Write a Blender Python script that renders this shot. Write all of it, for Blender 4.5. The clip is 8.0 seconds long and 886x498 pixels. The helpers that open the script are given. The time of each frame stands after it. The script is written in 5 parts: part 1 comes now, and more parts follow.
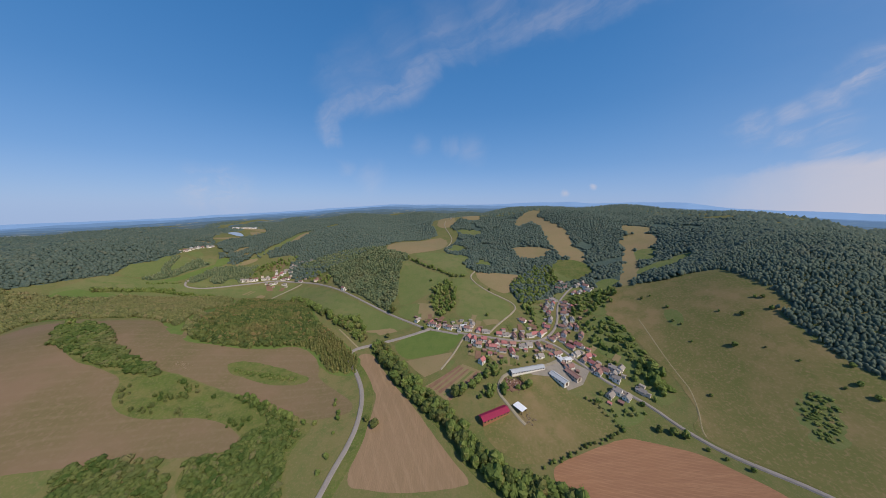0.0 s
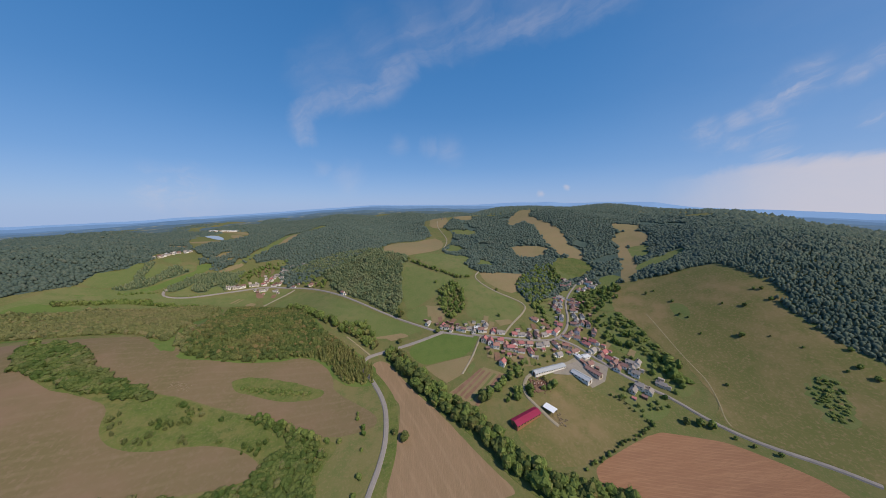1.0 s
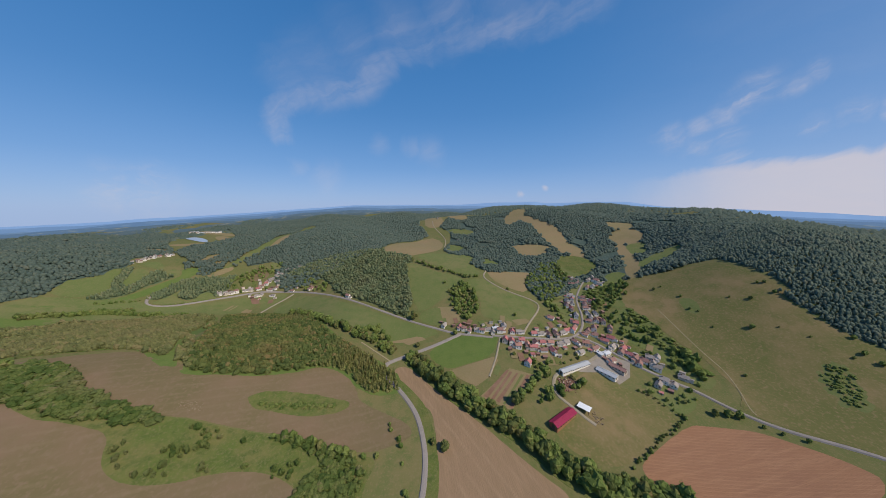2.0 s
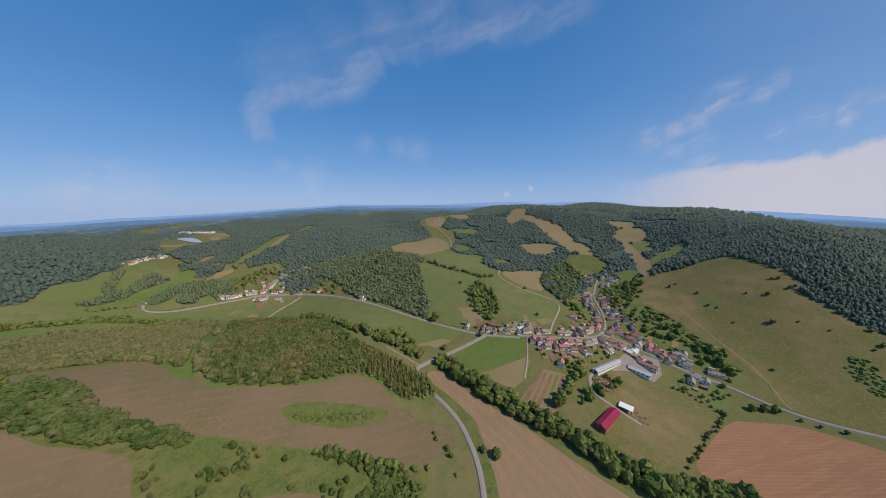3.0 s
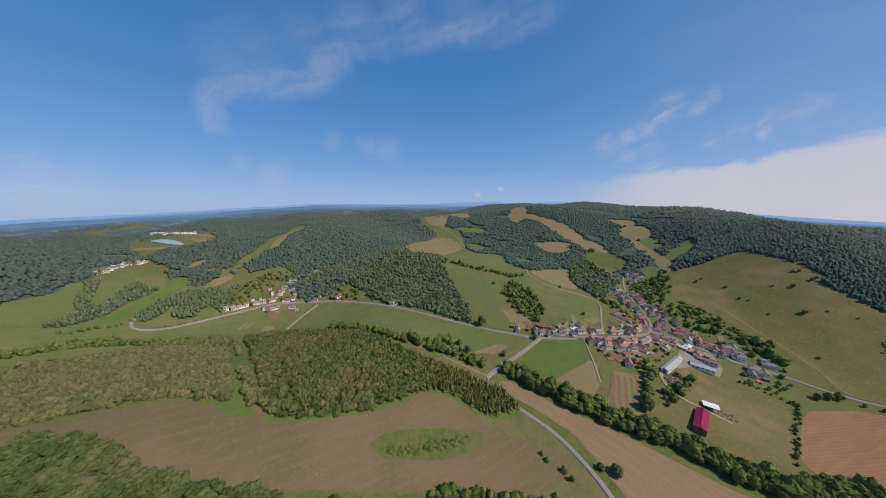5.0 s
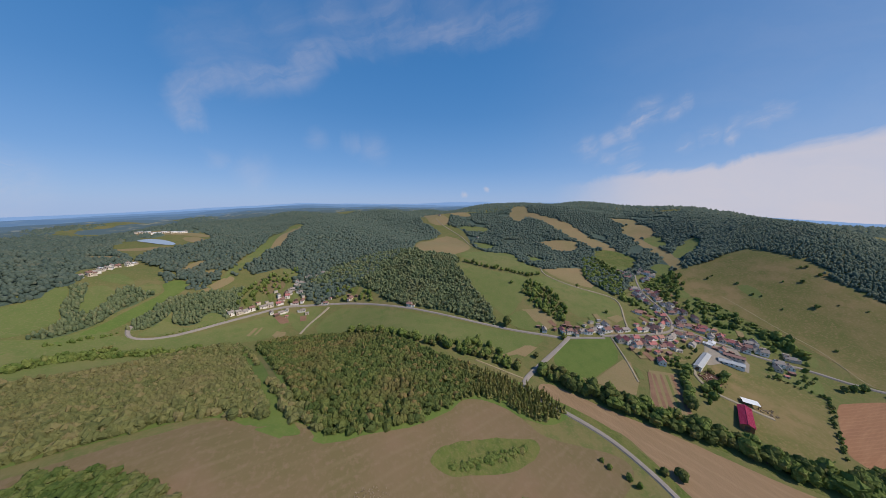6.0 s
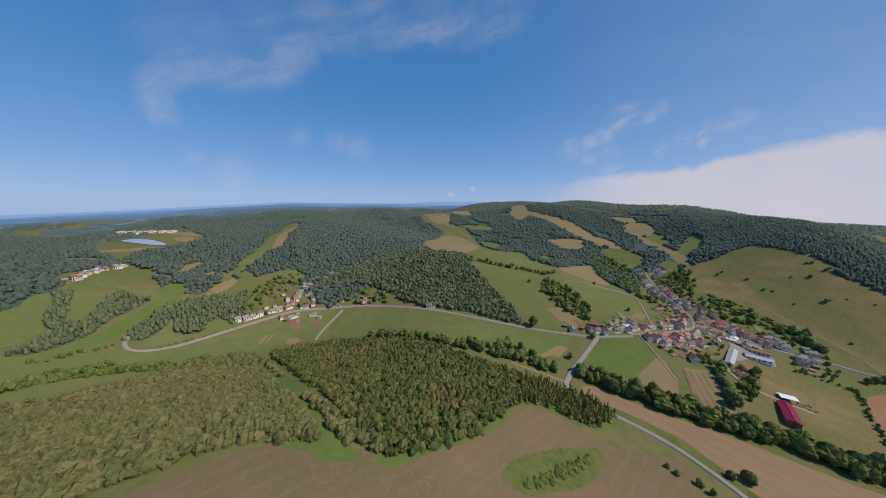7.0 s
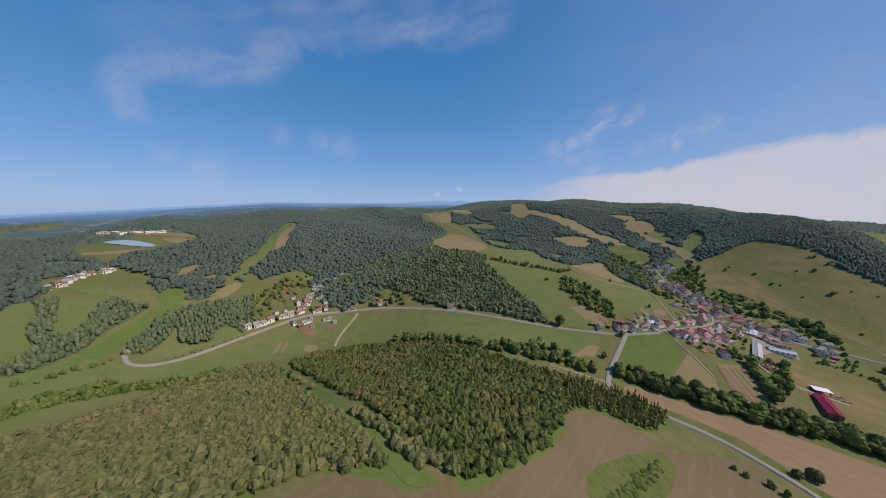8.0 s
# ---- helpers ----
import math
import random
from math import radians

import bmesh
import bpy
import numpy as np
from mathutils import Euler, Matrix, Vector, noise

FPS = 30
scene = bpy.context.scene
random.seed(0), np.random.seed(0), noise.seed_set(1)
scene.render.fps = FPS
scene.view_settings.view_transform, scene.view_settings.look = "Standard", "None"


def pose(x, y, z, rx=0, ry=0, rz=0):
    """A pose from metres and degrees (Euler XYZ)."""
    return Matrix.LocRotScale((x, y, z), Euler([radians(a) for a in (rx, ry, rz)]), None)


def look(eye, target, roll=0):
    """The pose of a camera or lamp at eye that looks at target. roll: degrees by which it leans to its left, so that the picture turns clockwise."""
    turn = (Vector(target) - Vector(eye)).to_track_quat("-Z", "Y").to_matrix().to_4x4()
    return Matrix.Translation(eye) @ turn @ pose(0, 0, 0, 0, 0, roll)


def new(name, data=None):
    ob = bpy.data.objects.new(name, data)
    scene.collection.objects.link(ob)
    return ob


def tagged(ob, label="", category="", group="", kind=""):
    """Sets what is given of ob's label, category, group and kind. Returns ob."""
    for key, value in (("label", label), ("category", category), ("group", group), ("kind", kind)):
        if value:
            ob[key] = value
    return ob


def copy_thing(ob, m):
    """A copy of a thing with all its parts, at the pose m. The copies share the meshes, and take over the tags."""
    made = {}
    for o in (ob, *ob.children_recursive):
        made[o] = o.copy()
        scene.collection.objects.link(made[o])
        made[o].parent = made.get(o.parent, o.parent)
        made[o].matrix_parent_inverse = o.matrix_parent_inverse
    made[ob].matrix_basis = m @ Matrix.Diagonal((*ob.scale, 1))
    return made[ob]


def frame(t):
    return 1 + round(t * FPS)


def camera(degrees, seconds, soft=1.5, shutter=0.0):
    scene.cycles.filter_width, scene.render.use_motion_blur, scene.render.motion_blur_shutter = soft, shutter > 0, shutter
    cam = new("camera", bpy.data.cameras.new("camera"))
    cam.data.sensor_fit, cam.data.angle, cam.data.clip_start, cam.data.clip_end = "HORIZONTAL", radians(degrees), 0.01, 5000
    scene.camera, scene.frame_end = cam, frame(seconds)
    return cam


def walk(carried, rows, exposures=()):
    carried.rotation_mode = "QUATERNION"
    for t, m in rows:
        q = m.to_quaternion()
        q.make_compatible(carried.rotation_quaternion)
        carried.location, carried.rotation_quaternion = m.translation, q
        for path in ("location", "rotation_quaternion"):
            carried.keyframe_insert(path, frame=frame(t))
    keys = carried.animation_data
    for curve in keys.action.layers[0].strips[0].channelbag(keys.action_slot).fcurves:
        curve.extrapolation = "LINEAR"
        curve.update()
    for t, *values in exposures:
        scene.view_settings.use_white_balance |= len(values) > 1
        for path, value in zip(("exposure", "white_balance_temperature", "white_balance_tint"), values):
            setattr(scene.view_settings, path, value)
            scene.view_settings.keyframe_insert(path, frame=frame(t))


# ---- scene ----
# ---- camera ----
cam = camera(120.0, 8.0, soft=0.55)
ROWS = [
    (0.0, -0.00, -0.00, 142.50, 80.000, 0.000, 0.000),
    (0.5, -15.72, 3.94, 141.77, 80.091, 0.238, -2.264),
    (1.0, -31.85, 8.62, 141.24, 80.115, 0.297, -4.537),
    (1.5, -48.20, 13.88, 140.43, 80.145, 0.340, -6.736),
    (3.0, -98.94, 32.90, 137.84, 80.084, 0.201, -11.307),
    (3.5, -115.57, 40.89, 136.88, 80.124, 0.149, -12.798),
    (4.0, -131.75, 49.81, 136.23, 80.079, 0.075, -14.328),
    (4.5, -148.38, 59.43, 135.35, 80.057, 0.020, -15.916),
    (6.0, -194.13, 89.48, 130.86, 80.076, -0.276, -20.352),
    (6.5, -208.39, 100.70, 129.08, 80.070, -0.339, -21.829),
    (7.0, -221.89, 112.03, 127.51, 80.051, -0.385, -23.299),
    (7.5, -234.64, 123.22, 125.77, 80.061, -0.344, -24.747),
    (8.0, -247.55, 135.16, 124.03, 80.062, -0.267, -26.260),
]
walk(cam, [(t, pose(x, y, z, rx, ry, rz)) for t, x, y, z, rx, ry, rz in ROWS])

# ---- world, sun ----
SUN_AZIMUTH, SUN_ELEVATION = 130.0, 47.0
world = bpy.data.worlds.new("sky")
scene.world = world
world.use_nodes = True
wn, wl = world.node_tree.nodes, world.node_tree.links
wn.clear()
w_out = wn.new("ShaderNodeOutputWorld")
w_back = wn.new("ShaderNodeBackground")
w_sky = wn.new("ShaderNodeTexSky")
w_sky.sky_type = "NISHITA"
w_sky.sun_disc = False
w_sky.sun_elevation = radians(SUN_ELEVATION)
w_sky.sun_rotation = radians(SUN_AZIMUTH)
w_sky.altitude = 300
w_sky.air_density = 1.0
w_sky.dust_density = 0.2
w_sky.ozone_density = 3.5
w_back.inputs["Strength"].default_value = 1.0
tint = wn.new("ShaderNodeMix")
tint.data_type, tint.blend_type = "RGBA", "MULTIPLY"
tint.inputs[0].default_value = 1.0
SKY = 0.1
tint.inputs[7].default_value = (0.80 * SKY, 0.95 * SKY, 1.10 * SKY, 1)
wl.new(w_sky.outputs[0], tint.inputs[6])
w_dir = wn.new("ShaderNodeTexCoord").outputs["Generated"]


def vector_noise(scale, detail, distort):
    n = wn.new("ShaderNodeTexNoise")
    n.inputs["Scale"].default_value, n.inputs["Detail"].default_value = scale, detail
    n.inputs["Roughness"].default_value, n.inputs["Distortion"].default_value = 0.62, distort
    return n


def w_math(op, a, b):
    m = wn.new("ShaderNodeMath")
    m.operation = op
    for s, v in zip(m.inputs, (a, b)):
        if isinstance(v, (int, float)):
            s.default_value = v
        else:
            wl.new(v, s)
    return m.outputs[0]


ripple = vector_noise(7.0, 4, 0.8)
wl.new(w_dir, ripple.inputs["Vector"])
off = wn.new("ShaderNodeVectorMath")
off.operation = "MULTIPLY_ADD"
off.inputs[1].default_value, off.inputs[2].default_value = (0.09, 0.09, 0.06), (-0.045, -0.045, -0.03)
wl.new(ripple.outputs["Color"], off.inputs[0])
bent = wn.new("ShaderNodeVectorMath")
wl.new(w_dir, bent.inputs[0])
wl.new(off.outputs[0], bent.inputs[1])
CLOUD = {"plume": 0.0, "haze": 0.0, "fleck": 0.0, "puff": 0.0}


def ramped(value, lo, hi):
    m = wn.new("ShaderNodeMapRange")
    m.interpolation_type = "SMOOTHSTEP"
    m.inputs["From Min"].default_value, m.inputs["From Max"].default_value = lo, hi
    wl.new(value, m.inputs["Value"])
    return m.outputs[0]


def blob(kind, x, y, z, r, grow):
    """A soft round piece of cloud in this direction of the sky."""
    d = wn.new("ShaderNodeVectorMath")
    d.operation = "DISTANCE"
    d.inputs[1].default_value = (x, y, z)
    wl.new(bent.outputs[0], d.inputs[0])
    CLOUD[kind] = w_math("MAXIMUM", CLOUD[kind], ramped(d.outputs["Value"], r * grow, 0.0))


def plume(x, y, z, r):
    blob("plume", x, y, z, r, 1.55)


def haze(x, y, z, r):
    blob("haze", x, y, z, r, 1.7)


def fleck(x, y, z, r):
    blob("fleck", x, y, z, r, 1.6)


def puff(x, y, z, r):
    blob("puff", x, y, z, r, 1.2)


PLUME = ((-0.378, 0.902, 0.208, 0.023), (-0.381, 0.893, 0.241, 0.029), (-0.373, 0.886, 0.277, 0.031), (-0.334, 0.891, 0.308, 0.035), (-0.266, 0.906, 0.330, 0.039), (-0.192, 0.916, 0.351, 0.044), (-0.111, 0.918, 0.382, 0.045), (-0.055, 0.902, 0.428, 0.041), (0.043, 0.878, 0.477, 0.044), (0.142, 0.852, 0.503, 0.050), (0.239, 0.826, 0.511, 0.044), (0.346, 0.783, 0.517, 0.049), (0.453, 0.721, 0.524, 0.053), (0.527, 0.659, 0.537, 0.053))
for p, q in zip(PLUME[:-1], PLUME[1:]):
    for k in range(3):
        plume(*[a + (b - a) * k / 3 for a, b in zip(p, q)])
haze(-0.308, 0.877, 0.368, 0.065)
haze(-0.239, 0.887, 0.395, 0.087)
haze(-0.132, 0.883, 0.450, 0.089)
haze(-0.004, 0.862, 0.507, 0.081)
haze(0.139, 0.829, 0.541, 0.081)
haze(0.291, 0.778, 0.557, 0.079)
fleck(0.739, 0.650, 0.178, 0.034)
fleck(0.779, 0.610, 0.148, 0.030)
fleck(0.812, 0.561, 0.162, 0.028)
fleck(0.773, 0.604, 0.193, 0.029)
fleck(0.794, 0.569, 0.212, 0.031)
fleck(0.809, 0.537, 0.241, 0.035)
fleck(0.810, 0.518, 0.275, 0.031)
fleck(0.838, 0.486, 0.249, 0.022)
fleck(0.842, 0.467, 0.270, 0.019)
fleck(0.814, 0.569, 0.117, 0.029)
fleck(0.870, 0.464, 0.165, 0.022)
fleck(0.889, 0.423, 0.178, 0.021)
fleck(0.906, 0.373, 0.199, 0.019)
fleck(0.918, 0.342, 0.201, 0.021)
fleck(0.904, 0.385, 0.186, 0.017)
fleck(0.911, 0.378, 0.163, 0.020)
fleck(0.921, 0.326, 0.213, 0.020)
haze(0.104, 0.976, 0.189, 0.049)
haze(0.035, 0.980, 0.198, 0.032)
haze(-0.259, 0.961, 0.092, 0.048)
haze(-0.342, 0.932, 0.120, 0.024)
haze(-0.078, 0.974, 0.213, 0.031)
fleck(-0.634, 0.772, 0.041, 0.057)
fleck(-0.680, 0.732, 0.043, 0.052)
puff(0.500, 0.864, 0.058, 0.014)
puff(0.420, 0.906, 0.045, 0.019)


def fibres(along, centre, scale, lo, hi):
    """Streaks of fine ice cloud, drawn out along one direction of the sky."""
    u, c = Vector(along).normalized(), Vector(centre).normalized()
    w = u.cross(c).normalized()
    mp = wn.new("ShaderNodeMapping")
    mp.vector_type = "TEXTURE"
    mp.inputs["Rotation"].default_value = Matrix((u, w.cross(u), w)).transposed().to_euler()
    mp.inputs["Scale"].default_value = [1 / v for v in scale]
    wl.new(bent.outputs[0], mp.inputs["Vector"])
    fibre = vector_noise(1.0, 5, 0.5)
    wl.new(mp.outputs[0], fibre.inputs["Vector"])
    return ramped(fibre.outputs["Fac"], lo, hi)


combed = fibres((-0.915, 0.246, -0.318), (0.076, 0.883, 0.463), (2.2, 5.0, 13.0), 0.25, 0.85)
torn = fibres((0.457, -0.789, 0.409), (0.80, 0.56, 0.2), (5.0, 12.0, 26.0), 0.36, 0.80)
cirrus = w_math("MULTIPLY", CLOUD["plume"], w_math("ADD", w_math("MULTIPLY", combed, 0.36), 0.05))
cirrus = w_math("MAXIMUM", cirrus, w_math("MULTIPLY", CLOUD["haze"], w_math("ADD", w_math("MULTIPLY", combed, 0.16), 0.05)))
scraps = w_math("MULTIPLY", CLOUD["fleck"], w_math("ADD", w_math("MULTIPLY", torn, 0.42), 0.05))
scraps = w_math("MAXIMUM", scraps, w_math("MULTIPLY", CLOUD["puff"], 0.55))
# the long bank of cloud, rising to one side
axes = wn.new("ShaderNodeSeparateXYZ")
wl.new(bent.outputs[0], axes.inputs[0])
bearing = w_math("ARCTAN2", axes.outputs["X"], axes.outputs["Y"])
top = wn.new("ShaderNodeValToRGB")
EDGE = ((0.0, 0.085), (0.25, 0.103), (0.42, 0.116), (0.55, 0.150), (0.7, 0.168), (1.0, 0.18))
for k, (at, z) in enumerate(EDGE):
    stop = top.color_ramp.elements[k] if k < 2 else top.color_ramp.elements.new(at)
    stop.position, stop.color = at, (z, z, z, 1)
span = wn.new("ShaderNodeMapRange")
span.inputs["From Min"].default_value, span.inputs["From Max"].default_value = radians(42), radians(104)
wl.new(bearing, span.inputs["Value"])
wl.new(span.outputs[0], top.inputs[0])
below = w_math("SUBTRACT", w_math("ADD", top.outputs[0], w_math("MULTIPLY", torn, 0.012)), axes.outputs["Z"])
solid = w_math("MULTIPLY", ramped(below, -0.004, 0.034), ramped(bearing, radians(41), radians(60)))
solid = w_math("MULTIPLY", solid, w_math("ADD", w_math("MULTIPLY", combed, 0.15), 0.72))
thin = w_math("MULTIPLY", ramped(bearing, radians(25), radians(95)), 0.17)
thin = w_math("MULTIPLY", thin, w_math("ADD", w_math("MULTIPLY", combed, 0.4), 0.8))
veil = w_math("MINIMUM", w_math("MAXIMUM", w_math("ADD", w_math("MAXIMUM", cirrus, scraps), thin), solid), 0.92)
sky_mix = wn.new("ShaderNodeMix")
sky_mix.data_type = "RGBA"
sky_mix.inputs[7].default_value = (0.62, 0.58, 0.63, 1)
wl.new(veil, sky_mix.inputs[0])
low = wn.new("ShaderNodeSeparateXYZ")
wl.new(w_dir, low.inputs[0])
lift = wn.new("ShaderNodeMapRange")
lift.inputs["From Min"].default_value, lift.inputs["From Max"].default_value = -0.1, 0.9
wl.new(low.outputs["Z"], lift.inputs["Value"])
air = wn.new("ShaderNodeValToRGB")
air.color_ramp.interpolation = "B_SPLINE"
STOPS = ((0.0, (0.36, 0.46, 0.72)), (0.13, (0.285, 0.42, 0.71)), (0.23, (0.155, 0.335, 0.66)), (0.4, (0.066, 0.235, 0.55)), (0.66, (0.035, 0.175, 0.455)), (1.0, (0.025, 0.115, 0.335)))
for k, (at_height, colour) in enumerate(STOPS):
    stop = air.color_ramp.elements[k] if k < 2 else air.color_ramp.elements.new(at_height)
    stop.position, stop.color = at_height, (*colour, 1)
wl.new(lift.outputs[0], air.inputs[0])
pale_sky = wn.new("ShaderNodeMix")
pale_sky.data_type = "RGBA"
pale_sky.inputs[0].default_value = 0.85
wl.new(air.outputs[0], pale_sky.inputs[7])
wl.new(tint.outputs[2], pale_sky.inputs[6])
wl.new(pale_sky.outputs[2], sky_mix.inputs[6])
wl.new(sky_mix.outputs[2], w_back.inputs["Color"])
wl.new(w_back.outputs[0], w_out.inputs[0])

sun = new("sun", bpy.data.lights.new("sun", "SUN"))
sun.data.energy = 3.6
sun.data.angle = radians(0.5)
sun.data.color = (1.0, 0.90, 0.77)
az, el = radians(SUN_AZIMUTH), radians(SUN_ELEVATION)
sun.matrix_world = look((0, 0, 500), (-math.sin(az) * math.cos(el) * 500, -math.cos(az) * math.cos(el) * 500, 500 - math.sin(el) * 500))


# ---- materials ----
def material(name, rough=0.9):
    m = bpy.data.materials.new(name)
    m.use_nodes = True
    b = m.node_tree.nodes["Principled BSDF"]
    b.inputs["Roughness"].default_value = rough
    b.inputs["Specular IOR Level"].default_value = 0.15
    return m, m.node_tree.nodes, m.node_tree.links, b


def noise_fac(nodes, links, size, lo, hi, detail=5.0, stretch=(1, 1, 1), turn=0.0):
    geo = nodes.new("ShaderNodeNewGeometry")
    mp = nodes.new("ShaderNodeMapping")
    mp.inputs["Scale"].default_value = [s / size for s in stretch]
    mp.inputs["Rotation"].default_value = (0, 0, radians(turn))
    links.new(geo.outputs["Position"], mp.inputs["Vector"])
    n = nodes.new("ShaderNodeTexNoise")
    n.inputs["Scale"].default_value = 1.0
    n.inputs["Detail"].default_value = detail
    n.inputs["Roughness"].default_value = 0.6
    links.new(mp.outputs["Vector"], n.inputs["Vector"])
    r = nodes.new("ShaderNodeMapRange")
    r.inputs["From Min"].default_value = lo
    r.inputs["From Max"].default_value = hi
    links.new(n.outputs["Fac"], r.inputs["Value"])
    return r.outputs["Result"]


def blend_colours(nodes, links, fac, a, b):
    mix = nodes.new("ShaderNodeMix")
    mix.data_type = "RGBA"
    links.new(fac, mix.inputs[0])
    for socket, v in ((mix.inputs[6], a), (mix.inputs[7], b)):
        if isinstance(v, tuple):
            socket.default_value = (*v, 1)
        else:
            links.new(v, socket)
    return mix.outputs[2]


def land(name, colours, sizes=(60, 9, 1.2), stretch=(1, 1, 1), turn=0.0, bump=0.4, lines=None):
    """A land cover of four colours mixed at three scales."""
    m, n, l, b = material(name, 0.95)
    c = colours
    col = blend_colours(n, l, noise_fac(n, l, sizes[0], 0.4, 0.62), c[0], c[1])
    col = blend_colours(n, l, noise_fac(n, l, sizes[1], 0.45, 0.7, 5, stretch, turn), col, c[2])
    col = blend_colours(n, l, noise_fac(n, l, sizes[2], 0.5, 0.75, 4, stretch, turn), col, c[3])
    if lines:
        angle, pitch, tone, strength = lines
        geo = n.new("ShaderNodeNewGeometry")
        mp = n.new("ShaderNodeMapping")
        mp.inputs["Rotation"].default_value = (0, 0, radians(-angle))
        l.new(geo.outputs["Position"], mp.inputs["Vector"])
        wave = n.new("ShaderNodeTexWave")
        wave.bands_direction = "Y"
        wave.inputs["Scale"].default_value = 0.314 / pitch
        wave.inputs["Distortion"].default_value = 2.4
        wave.inputs["Detail"].default_value = 3
        wave.inputs["Detail Scale"].default_value = 0.4
        l.new(mp.outputs[0], wave.inputs["Vector"])
        rg = n.new("ShaderNodeMapRange")
        rg.inputs["From Min"].default_value, rg.inputs["From Max"].default_value = 0.72, 1.0
        rg.inputs["To Max"].default_value = strength
        l.new(wave.outputs["Fac"], rg.inputs["Value"])
        broken = n.new("ShaderNodeMath")
        broken.operation = "MULTIPLY"
        l.new(rg.outputs[0], broken.inputs[0])
        l.new(noise_fac(n, l, 14, 0.35, 0.6), broken.inputs[1])
        col = blend_colours(n, l, broken.outputs[0], col, tone)
    l.new(col, b.inputs["Base Color"])
    bp = n.new("ShaderNodeBump")
    bp.inputs["Strength"].default_value = bump
    bp.inputs["Distance"].default_value = 0.5
    l.new(noise_fac(n, l, 2.0, 0, 1, 6, stretch, turn), bp.inputs["Height"])
    l.new(bp.outputs[0], b.inputs["Normal"])
    return m


def foliage(name, dark, light, brown, share=0.3):
    """Leaves: each tree has its own tone, with patches of other species and fine clumps."""
    m, n, l, b = material(name, 0.75)
    tone = n.new("ShaderNodeAttribute")
    tone.attribute_name = "tone"
    mid = tuple((p + q) / 2 for p, q in zip(dark, light))
    col = blend_colours(n, l, tone.outputs["Fac"], dark, light)
    col = blend_colours(n, l, noise_fac(n, l, 1.3, 0.45, 0.75, 3), col, tuple(0.72 * c for c in dark))
    rare = n.new("ShaderNodeMapRange")
    rare.inputs["From Min"].default_value, rare.inputs["From Max"].default_value = 0.93 - 0.25 * share, 1.0
    rare.inputs["To Max"].default_value = 0.75
    l.new(tone.outputs["Fac"], rare.inputs["Value"])
    col = blend_colours(n, l, rare.outputs[0], col, brown)
    col = blend_colours(n, l, noise_fac(n, l, 16, 0.5, 0.75, 3), col, mid)
    col = blend_colours(n, l, noise_fac(n, l, 38, 0.64 - share * 0.4, 0.9, 5), col, brown)
    l.new(col, b.inputs["Base Color"])
    bp = n.new("ShaderNodeBump")
    bp.inputs["Strength"].default_value = 0.8
    bp.inputs["Distance"].default_value = 0.5
    l.new(noise_fac(n, l, 0.7, 0, 1, 4), bp.inputs["Height"])
    l.new(bp.outputs[0], b.inputs["Normal"])
    glow = n.new("ShaderNodeBsdfTranslucent")
    l.new(col, glow.inputs["Color"])
    mix = n.new("ShaderNodeMixShader")
    mix.inputs[0].default_value = 0.36
    l.new(b.outputs[0], mix.inputs[1])
    l.new(glow.outputs[0], mix.inputs[2])
    l.new(mix.outputs[0], n["Material Output"].inputs["Surface"])
    return m


